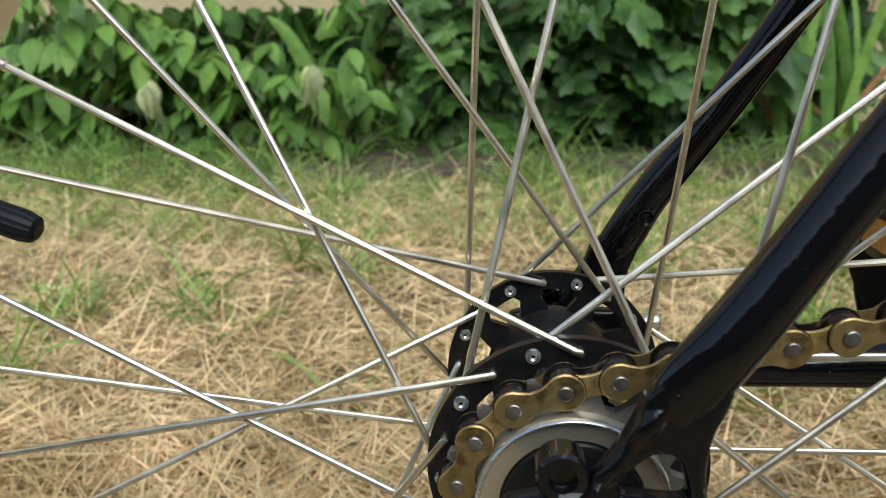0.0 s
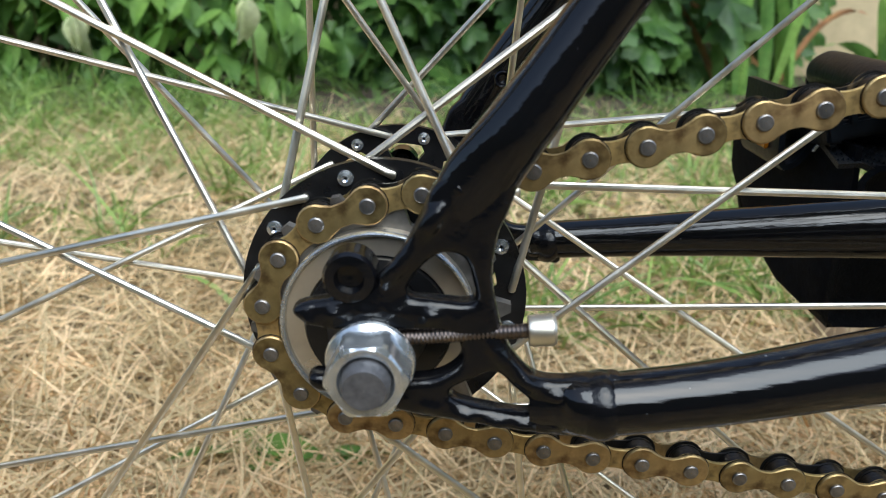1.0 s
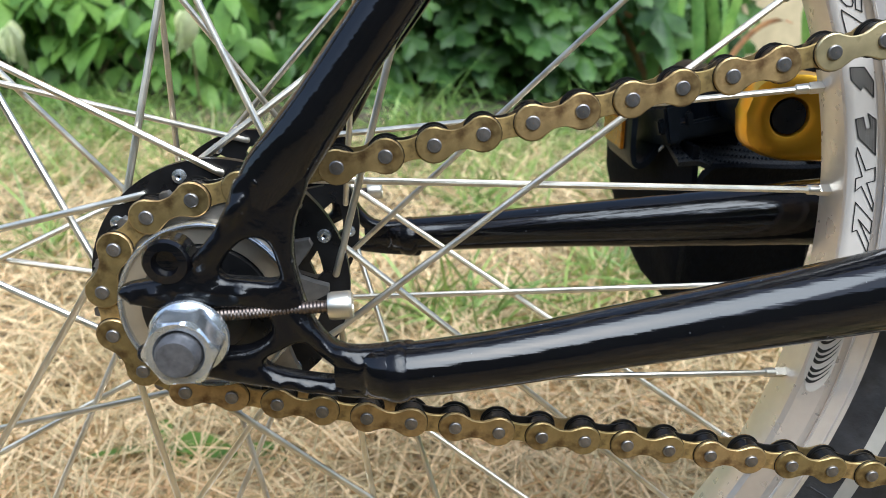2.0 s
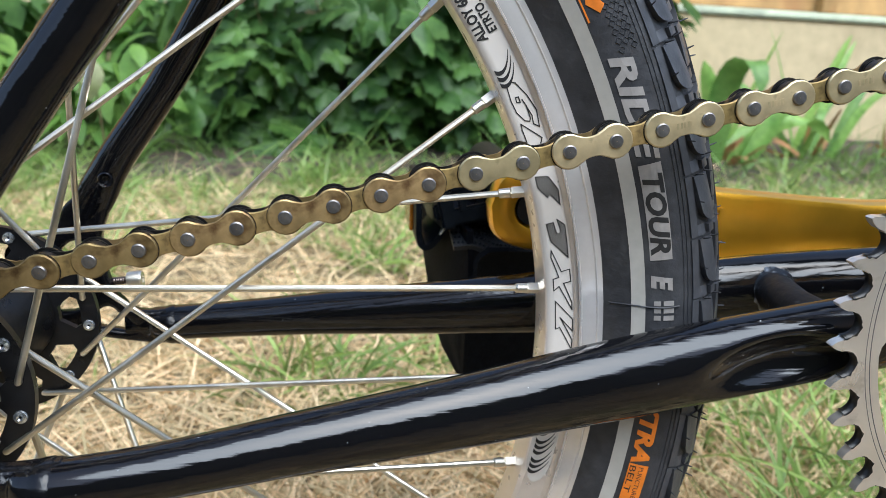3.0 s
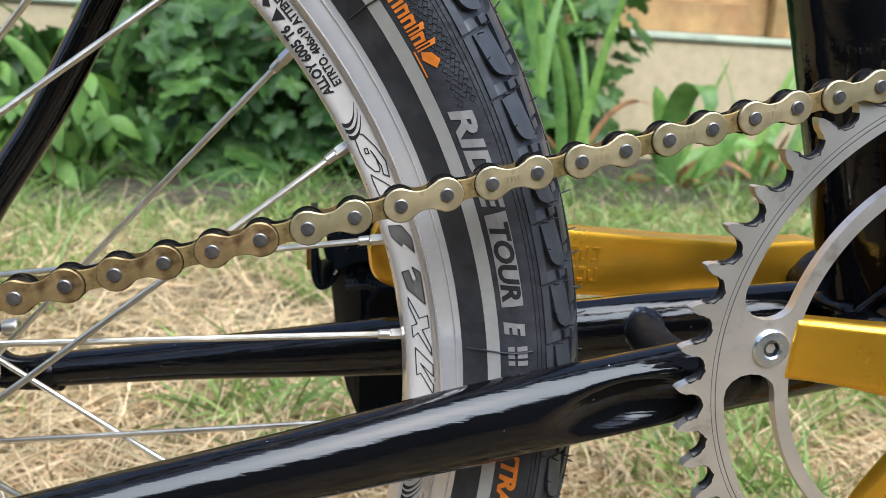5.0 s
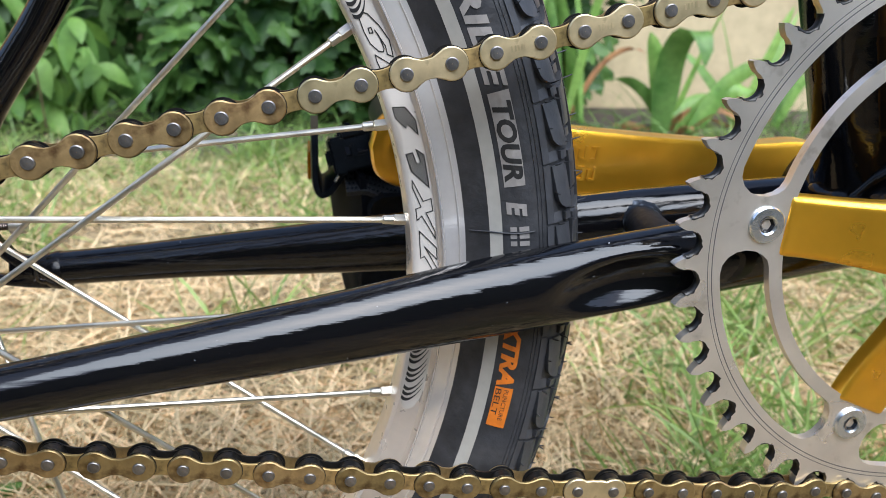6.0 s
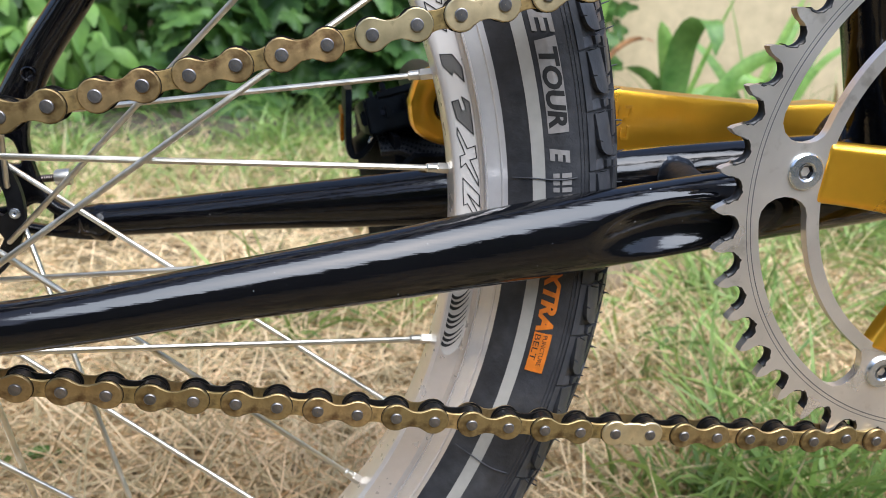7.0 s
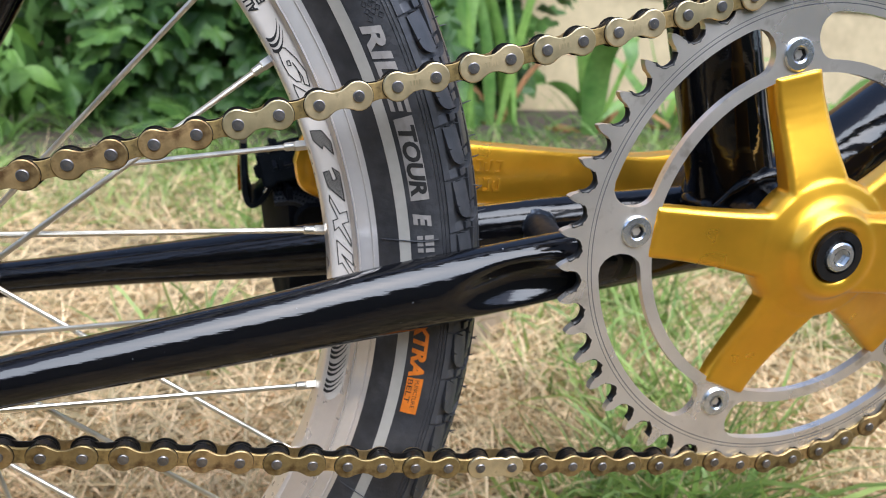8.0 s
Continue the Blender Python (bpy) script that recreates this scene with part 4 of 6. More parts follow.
        lathe(bm, [(0.0019, 0.0300), (0.0032, 0.0301), (0.0035, 0.0310), (0.0035, 0.0352), (0.0031, 0.0359), (0.0018, 0.0359), (0.0016, 0.0340), (0.0001, 0.0340)], 24)
        bmesh.ops.transform(bm, matrix=Matrix.Translation((0.0027 + far, end_y + side * 0.0020, 0.2528 - low)) @ Matrix.Rotation(radians(-90), 4, "Z") @ Matrix.Rotation(radians(5), 4, "X"), verts=bm.verts)
        part("bolt_head", bm, M["steel"], bolt, "bright knurled socket head", sharp=25)
    bm = bmesh.new()
    tube(bm, [(0.283, 0.030, 0.263), (0.280, 0, 0.262), (0.283, -0.024, 0.262)], 0.0072, 20)
    part("stay_bridge", bm, M["dull"], bike, "short black bridge between the chain stays")
    for side in (-1, 1):
        bm = bmesh.new()
        rows = [(0.0235, 0.0096), (0.0215, 0.0098), (0.0195, 0.0093), (0.0175, 0.0088), (0.0158, 0.0080), (0.0145, 0.0073)]
        rings = tube(bm, [(0.2828, side * y + (0.0018 if side > 0 else 0.0), 0.262) for y, r in rows], [r for y, r in rows], 28)
        for i, ring in enumerate(rings):
            for k, v in enumerate(ring):
                v.co += (v.co - Vector((0.2828, v.co.y, 0.262))).normalized() * 0.0009 * noise.noise((3 * math.cos(k * 0.45), 3 * math.sin(k * 0.45), i * 0.9))
        part("weld_bead", bm, M["weld"], bike, "lumpy weld in black paint with pale chips and painted glints")
    bm = bmesh.new()
    tube(bm, [(0.3676, 0, 0.262), (0.3466, 0, 0.335), (0.3192, 0, 0.430), (0.2472, 0, 0.680)], 0.0178, 40)
    part("seat_tube", bm, M["paint"], bike, "gloss black seat tube", sharp=60)
    bm = bmesh.new()
    tube(bm, [(0.372, 0, 0.268), (0.44, 0, 0.318), (0.72, 0, 0.525)], [0.0185, 0.0185, 0.0185], 32)
    part("down_tube", bm, M["paint"], bike, "gloss black down tube", sharp=60)
    bm = bmesh.new()
    lathe(bm, [(0.0165, -0.0345), (0.0200, -0.0340), (0.0200, 0.0340), (0.0165, 0.0345)], 40, CRANK)
    shell = part("bottom_bracket", bm, M["paint_worn"], bike, "black bottom bracket shell", sharp=40)
    # the lumpy weld where the seat tube meets the shell
    bm = bmesh.new()
    bead = []
    for k in range(73):
        q = 2 * math.pi * k / 72
        dx = 0.0186 * math.cos(q)
        bead.append((0.3622 + dx, 0.0186 * math.sin(q), CRANK.z + math.sqrt(0.0208 ** 2 - min(abs(dx - 0.0059), 0.0200) ** 2) + 0.0004))
    tube(bm, bead, [0.0026 + 0.0006 * math.sin(9.0 * 2 * math.pi * k / 72) for k in range(73)], 12)
    part("weld_bead", bm, M["paint_worn"], shell, "lumpy gloss black weld round the seat tube")
    bm = bmesh.new()
    lathe(bm, [(0.0160, -0.0344), (0.0160, -0.0380), (0.0080, -0.0390), (0.0075, -0.0560)], 32, CRANK)
    part("spindle", bm, M["black_metal"], shell)
    bm = bmesh.new()
    lathe(bm, [(0.0160, 0.0344), (0.0160, 0.0380), (0.0080, 0.0390), (0.0075, 0.0560)], 32, CRANK)
    part("spindle", bm, M["black_metal"], shell)


# -- chainring and cranks --
RING_R = PITCH / 2 / math.sin(math.pi / 48)


def build_chainring():
    cx, cz = CRANK.x, CRANK.z

    def at(r, a):
        return cx + r * math.cos(a), cz + r * math.sin(a)

    outline = []
    seat = [(0.0042 * math.sin(radians(b)), -0.0042 * math.cos(radians(b))) for b in (0, 18, 36, 54, 72, 84)]
    flank = [(0.00455, 0.0009), (0.0050, 0.0022), (0.0056, 0.0034), (0.0062, 0.0040)]
    profile = [(-s, h) for s, h in (seat + flank)[:0:-1]] + seat + flank
    for k in range(48):
        a0 = RING_TURN + 2 * math.pi * k / 48
        for s, h in profile:
            wear = 0.0003 * math.sin(k * 2.3) if h > 0.002 else 0.0
            outline.append(at(RING_R + h + wear, a0 + (s + (0.0004 if h > 0 else 0)) / RING_R))
    holes = []
    for k in range(5):
        b = radians(175.3 + 72 * k)
        mid = b + radians(36)
        lo, hi, half = 0.0690, 0.0858, radians(27.0)
        loop = [(hi, a) for a in np.linspace(-half * 0.90, half * 0.90, 18)]
        loop += [((lo + hi) / 2 + (hi - lo) / 2 * math.cos(q), half * 0.90 + 0.090 * math.sin(q)) for q in np.linspace(0.4, math.pi - 0.4, 7)]
        loop += [(lo, a) for a in np.linspace(half * 0.90, -half * 0.90, 18)]
        loop += [((lo + hi) / 2 - (hi - lo) / 2 * math.cos(q), -half * 0.90 - 0.090 * math.sin(q)) for q in np.linspace(0.4, math.pi - 0.4, 7)]
        holes.append([at(r, mid + a) for r, a in loop])
    holes.append([at(0.0645, -a) for a in (2 * math.pi * k / 120 for k in range(120))])
    bm = bmesh.new()
    plate(bm, outline, CHAIN_Y - 0.0016, CHAIN_Y + 0.0016, holes)
    ring = part("chainring", bm, M["ring"], bike, "satin silver chainring with five bolts and worn teeth", sharp=40)
    # two turned grooves below the teeth, drawn as thin flat dark rings
    for r, w in ((0.0886, 0.00016), (0.0900, 0.00012)):
        bm = bmesh.new()
        lathe(bm, [(r - w, CHAIN_Y - 0.00163), (r + w, CHAIN_Y - 0.00163)], 180, (cx, 0, cz))
        part("turned_groove", bm, M["axle"], ring, "thin dark turned line")
    # greasy wear in the tooth gaps
    vs, fs = [], []
    rnd = random.Random(12)
    for k in range(48):
        a0 = RING_TURN + 2 * math.pi * k / 48
        base = len(vs)
        steps = range(-60, 97, 12)
        for b in steps:
            q = radians(b)
            ragged = rnd.uniform(0.0002, 0.0011) * (0.4 + 0.6 * (b > -10))
            for rr, y in ((0.0041 + ragged, -0.00166), (0.00412, -0.00168), (0.00408, 0.0016)):
                x, z = at(RING_R - rr * math.cos(q), a0 + rr * math.sin(q) / RING_R)
                vs.append((x, CHAIN_Y + y, z))
        fs += [(base + 3 * i + w, base + 3 * i + 1 + w, base + 3 * i + 4 + w, base + 3 * i + 3 + w) for i in range(len(steps) - 1) for w in (0, 1)]
    tagged(link_mesh("grease_film", vs, fs, M["grease"], ring, "black grease in the tooth gaps"), kind="stuff")
    for k in range(5):
        x, z = at(0.0722, radians(175.3 + 72 * k))
        bm = bmesh.new()
        y = CHAIN_Y - 0.0016
        lathe(bm, [(0.0060, y + 0.0002), (0.0060, y - 0.0006), (0.0055, y - 0.0011), (0.0032, y - 0.0012), (0.0026, y - 0.0008), (0.0026, y + 0.0010), (0.0001, y + 0.0010)], 28, (x, 0, z))
        bolt = part("chainring_bolt", bm, M["zinc"], ring, "bright hollow hexagon bolt", sharp=25)
        bm = bmesh.new()
        lathe(bm, [(0.0024, y - 0.0010), (0.0013, y + 0.0006), (0.0001, y + 0.0008)], 6, (x, 0, z))
        part("socket", bm, M["black_metal"], bolt)
    return ring


def build_cranks():
    # right-hand spider: five arms sloping out to a hub, the crank arm pointing forwards
    bm = bmesh.new()
    cx, cz = CRANK.x, CRANK.z
    y_ring = CHAIN_Y + 0.0018
    lathe(bm, [(0.0001, -0.0590), (0.0100, -0.0590), (0.0104, -0.0606), (0.0135, -0.0613), (0.0158, -0.0608), (0.0172, -0.0590), (0.0188, -0.0566), (0.0215, -0.0552), (0.0262, -0.0538), (0.0280, -0.0510), (0.0282, -0.0470), (0.0270, -0.0410), (0.0001, -0.0400)], 60, (cx, 0, cz))
    castings = [bm]

    def arm(a, r0, r1, w0, w1, y0a, y0b, thick_a, thick_b, steps=14, tip=0.0, flare=2.2):
        b = bmesh.new()
        rows = []
        d, s = Vector((math.cos(a), 0, math.sin(a))), Vector((-math.sin(a), 0, math.cos(a)))
        for i in range(steps + 1):
            t = i / steps
            r = r0 + (r1 - r0) * t
            w = w0 + (w1 - w0) * (1 - (1 - t) ** flare)
            if tip and r > r1 - tip:
                q = (r - (r1 - tip)) / tip
                w *= math.sqrt(max(0.02, 1 - q * q))
            yf = y0a + (y0b - y0a) * (3 * t * t - 2 * t ** 3)
            th = thick_a + (thick_b - thick_a) * t
            p = Vector((cx, 0, cz)) + d * r
            c = 0.0017
            prof = [(-w, yf + c), (-w + c, yf), (w - c, yf), (w, yf + c), (w, yf + th - c), (w - c, yf + th), (-w + c, yf + th), (-w, yf + th - c)]
            rows.append([b.verts.new(p + s * u + Vector((0, v, 0))) for u, v in prof])
        for p, q in zip(rows, rows[1:]):
            for k in range(8):
                b.faces.new((p[k], p[(k + 1) % 8], q[(k + 1) % 8], q[k]))
        b.faces.new(rows[0])
        b.faces.new(rows[-1][::-1])
        return b

    for k in range(5):
        a = radians(175.3 + 72 * k)
        castings.append(arm(a, 0.012, 0.0655, 0.0150, 0.0102, -0.0552, -0.0432, 0.0110, 0.0080, flare=2.6))
    castings.append(arm(radians(-4.0), 0.006, 0.186, 0.0150, 0.0135, -0.0602, -0.0720, 0.0130, 0.0110, 16, 0.015))
    right = fused("crank", castings, M["gold"], bike, "gold anodised crank arm with a five-arm spider")
    for k in range(5):
        part("arm_shelf", arm(radians(175.3 + 72 * k), 0.058, 0.0790, 0.0085, 0.0080, y_ring, y_ring, 0.0030, 0.0030, 6, 0.008), M["gold"], right, sharp=25)
    bm = bmesh.new()
    lathe(bm, [(0.0098, -0.0600), (0.0096, -0.0618), (0.0066, -0.0620), (0.0062, -0.0606), (0.0001, -0.0606)], 40, (cx, 0, cz))
    cap = part("dust_cap", bm, M["black_metal"], right, "black dust ring", sharp=30)
    bm = bmesh.new()
    lathe(bm, [(0.0056, -0.0604), (0.0056, -0.0624), (0.0050, -0.0630), (0.0034, -0.0630)], 28, (cx, 0, cz))
    lathe(bm, [(0.0035, -0.0630), (0.0034, -0.0612), (0.0001, -0.0612)], 6, (cx, 0, cz))
    part("crank_bolt", bm, M["zinc"], cap, "bright steel crank bolt with a hexagon socket", sharp=25)

    # left-hand crank: a flat gold arm pointing to the rear
    bm = bmesh.new()
    a = radians(176.0)
    d, s = Vector((math.cos(a), math.sin(a))), Vector((-math.sin(a), math.cos(a)))
    top = spline([(-0.018, 0.0), (-0.013, 0.0125), (0.0, 0.0175), (0.030, 0.0145), (0.100, 0.0145), (0.150, 0.0160), (0.172, 0.0170), (0.186, 0.0120), (0.190, 0.0)], 5)
    loop = [(u, -v) for u, v in top] + [(u, v) for u, v in top[-2:0:-1]]
    pts = [(cx + d.x * u + s.x * v, cz + d.y * u + s.y * v) for u, v in loop]
    eye = (cx + d.x * 0.172, cz + d.y * 0.172)
    hole = [(eye[0] + 0.0068 * math.cos(q), eye[1] + 0.0068 * math.sin(q)) for q in (2 * math.pi * k / 24 for k in range(24))]
    plate(bm, pts, 0.0520, 0.0650, [hole], bevel=0.0034)
    left = part("crank", bm, M["gold"], bike, "gold anodised left crank arm", sharp=40)
    polys = []
    for row, v0 in ((0, 0.0012), (1, -0.0075)):
        for i in range(4):
            u0 = 0.094 + 0.0050 * i
            for (du, dv, w, h) in ((0, 0, 0.0012, 0.0062), (0.0012, 0.0050, 0.0022, 0.0012), (0.0012, 0.0, 0.0022, 0.0012) if (i + row) % 2 else (0.0028, 0.0012, 0.0012, 0.0040)):
                polys.append([(u0 + du, v0 + dv), (u0 + du + w, v0 + dv), (u0 + du + w, v0 + dv + h), (u0 + du, v0 + dv + h)])
    vs, fs = [], []
    for p in polys:
        b = len(vs)
        for y in (0.0521, 0.0515):
            vs += [(cx + d.x * u + s.x * v, y, cz + d.y * u + s.y * v) for u, v in p]
        fs += [(b, b + 1, b + 2, b + 3), (b + 4, b + 5, b + 6, b + 7)] + [(b + i, b + (i + 1) % 4, b + 4 + (i + 1) % 4, b + 4 + i) for i in range(4)]
    tagged(link_mesh("relief_mark", vs, fs, M["gold"], left, "raised maker's bars", smooth=False), kind="stuff")
    bm = bmesh.new()
    disc(bm, 0.0066, 0.0535, 0.0640, (eye[0], 0, eye[1]), 24)
    part("spindle_end", bm, M["black_metal"], left)
    build_pedal(eye)


def build_pedal(eye):
    """Black platform pedal with a padded toe strap slung under it and an amber reflector."""
    px, pz = eye
    tilt = radians(13)
    ct, st = math.cos(tilt), math.sin(tilt)

    def at(u, y, v):
        """The cage's own frame: it tips up to the front and thins towards its outer end."""
        return px + 0.002 + u * ct - v * st, y, pz + u * st + v * ct - 0.16 * (y - 0.095)

    bm = bmesh.new()
    lathe(bm, [(0.0001, 0.0650), (0.0075, 0.0650), (0.0085, 0.0700), (0.0120, 0.0800), (0.0105, 0.1100), (0.0105, 0.1720), (0.0080, 0.1800), (0.0001, 0.1800)], 24, (px, 0, pz))
    pedal = part("pedal", bm, M["plastic"], bike, "black plastic platform pedal with a padded toe strap")

    def bar(name, u0, u1, y0, y1, v0, v1, bevel=0.0012, taper=0.0):
        b = bmesh.new()
        box(b, u0, u1, y0, y1, v0, v1, bevel)
        for v in b.verts:
            lean = taper * (v.co.x - u0) / (u1 - u0)
            v.co = at(v.co.x, v.co.y, v.co.z + lean)
        part(name, b, M["plastic"], pedal, smooth=True)

    # two side plates, each with a slot between an upper and a lower bar
    for y, deep in ((0.099, 0.0050), (0.180, 0.0050)):
        bar("cage_bar", -0.0300, 0.0430, y, y + deep, 0.0035, 0.0075, taper=0.0030)
        bar("cage_bar", -0.0330, 0.0430, y - 0.001, y + deep, -0.0115, -0.0035)
    bar("cage_bar", -0.0360, -0.0290, 0.0975, 0.186, -0.0125, 0.0055)
    bar("cage_bar", 0.0400, 0.0450, 0.0975, 0.186, -0.0105, 0.0105)
    for u in (-0.0150, 0.0120):
        bar("cage_bar", u, u + 0.0045, 0.101, 0.183, -0.0060, 0.0050)
    for y in (0.124, 0.154):
        bar("cage_bar", -0.0300, 0.0420, y, y + 0.0045, -0.0060, 0.0045)
    for u in (-0.0270, -0.0060, 0.0150, 0.0360):
        for y in (0.1000, 0.1810):
            bar("stud", u, u + 0.0028, y, y + 0.0030, 0.0070 + 0.003 * (u + 0.03) / 0.073, 0.0110 + 0.003 * (u + 0.03) / 0.073, 0.0006)
    # lugs at the rear, and the arm that carries the reflector
    bar("lug", -0.0385, -0.0345, 0.1000, 0.1060, -0.0070, 0.0000, 0.0008)
    bar("lug", -0.0270, -0.0235, 0.0975, 0.1000, -0.0060, 0.0010, 0.0008)
    bm = bmesh.new()
    arm = spline([(0.1735, 0.2690), (0.1690, 0.2585), (0.1640, 0.2515), (0.1595, 0.2500), (0.1572, 0.2545), (0.1566, 0.2640), (0.1566, 0.2830)], 6)
    rows = []
    for i, (x, z) in enumerate(arm):
        p, q = Vector(arm[max(0, i - 1)]), Vector(arm[min(len(arm) - 1, i + 1)])
        n = Vector((-(q - p).y, (q - p).x)).normalized() * 0.0019
        rows.append([bm.verts.new((x + k * n.x, y, z + k * n.y)) for k, y in ((-1, 0.122), (-0.7, 0.119), (0.7, 0.119), (1, 0.122), (1, 0.164), (-1, 0.164))])
    for p, q in zip(rows, rows[1:]):
        for k in range(6):
            bm.faces.new((p[k], p[(k + 1) % 6], q[(k + 1) % 6], q[k]))
    bm.faces.new(rows[0])
    bm.faces.new(rows[-1][::-1])
    bmesh.ops.recalc_face_normals(bm, faces=bm.faces)
    part("reflector_bracket", bm, M["plastic"], pedal, "black curved reflector bracket", sharp=50)
    bm = bmesh.new()
    box(bm, 0.1530, 0.1548, 0.128, 0.163, 0.2560, 0.2700, 0.0004)
    part("reflector", bm, M["amber"], pedal, "dull amber plastic reflector")

    def sheet(name, label, surface, nu, nv, mat, thick=0.0030, sharp=60):
        """A cloth sheet from surface(s, t), s and t from 0 to 1, with thickness."""
        bm = bmesh.new()
        grid = [[bm.verts.new(surface(i / nu, k / nv)) for k in range(nv + 1)] for i in range(nu + 1)]
        for p, q in zip(grid, grid[1:]):
            for k in range(nv):
                bm.faces.new((p[k], p[k + 1], q[k + 1], q[k]))
        bmesh.ops.recalc_face_normals(bm, faces=bm.faces)
        bmesh.ops.solidify(bm, geom=bm.faces[:], thickness=thick)
        return part(name, bm, mat, pedal, label, sharp=sharp)

    def pad(s, t):
        return math.sqrt(min(1.0, 5 * min(s, 1 - s, t, 1 - t)))

    def rear_wall(s, t):
        z = 0.2640 - 0.0760 * s
        far = 0.200 if z > 0.232 else 0.115 + 0.085 * math.sqrt(max(0.0, (z - 0.188) / 0.044))
        y = 0.0975 + (far - 0.0975) * t
        return 0.1800 - 0.0125 * (y - 0.0975) / 0.10 + 0.0022 * s - 0.0022 * pad(s, t) + 0.0006 * math.sin(7 * s + 5 * t), y, z

    def front_panel(s, t):
        z = 0.2565 - 0.0715 * s
        x0 = 0.1765 + 0.0040 * min(1.0, max(0.0, (0.26 - s) / 0.06)) + 0.0060 * max(0.0, 1 - s / 0.10) ** 2 + 0.0040 * max(0.0, (s - 0.93) / 0.07) ** 2
        inner = pad(s, t)
        return x0 + (0.2360 - x0) * t, 0.0965 + 0.0032 * inner + 0.0005 * math.sin(8 * t + 3 * s), z

    sheet("strap_side", "smooth black padded side of the toe strap", rear_wall, 18, 14, M["vinyl"])
    sheet("strap_front", "black padded front of the toe strap with a raised hem", front_panel, 22, 20, M["fabric"])
    sheet("strap_side", "smooth black padded side of the toe strap", lambda s, t: (0.2370 + 0.002 * math.sin(4 * s), 0.0985 + 0.1 * t * (1 - 0.7 * s), 0.2620 - 0.074 * s), 12, 10, M["vinyl"])
    sheet("strap_base", "black base of the toe strap", lambda s, t: (0.1800 + 0.056 * s, 0.0980 + 0.022 * t, 0.1868 + 0.001 * math.sin(3 * s)), 12, 4, M["fabric"])
    sheet("strap_back", "black back of the toe strap", lambda s, t: (0.1685 + 0.021 * max(0.0, t - 0.55) + (0.036 - 0.021 * max(0.0, t - 0.55)) * s, 0.1975, 0.2640 - 0.076 * t), 8, 10, M["fabric"])
    # the woven mesh that slopes down over the strap's top, and the smooth fold above it
    def mesh_top(s, t):
        hem = 0.006 * t ** 3 * min(1.0, max(0.0, (s - 0.15) * 5))
        return 0.1690 + 0.062 * s + 0.002 * t, 0.1480 - 0.0520 * t, 0.2725 - 0.0125 * t - 0.003 * t * t + 0.0010 * math.sin(6 * s) - hem

    sheet("strap_mesh", "black woven mesh on top of the toe strap", mesh_top, 24, 14, M["mesh"], 0.0024)
    weave = []
    for i in range(31):
        for k in range(13):
            s, t = (i + 0.25 + 0.5 * (k % 2)) / 31, (k + 0.5) / 13
            weave.append(mesh_top(s, t))
    vs, fs = [], []
    for x, y, z in weave:
        b = len(vs)
        vs += [(x - 0.0008, y, z + 0.0004), (x, y - 0.0013, z + 0.0002), (x + 0.0008, y, z + 0.0004), (x, y + 0.0013, z + 0.0008), (x, y, z + 0.0014)]
        fs += [(b, b + 1, b + 4), (b + 1, b + 2, b + 4), (b + 2, b + 3, b + 4), (b + 3, b, b + 4)]
    tagged(link_mesh("weave", vs, fs, M["plastic"], pedal, "raised threads of the woven mesh", smooth=False), kind="stuff")
    sheet("strap_fold", "smooth black fold of the toe strap", lambda s, t: (0.1660 + 0.036 * s, 0.1080 + 0.030 * t, 0.2690 - 0.0040 * s + 0.0050 * t + 0.0022 * math.sin(math.pi * t)), 14, 8, M["vinyl"])
    # a small bright metal bit put in for the clip's highlight on the strap's corner
    bm = bmesh.new()
    tube(bm, [(0.1662, 0.1100, 0.2590), (0.1678, 0.1095, 0.2618)], [0.0007, 0.0009], 8)
    part("tag", bm, M["zinc"], pedal, "small bright metal bit for the strap clip's highlight")


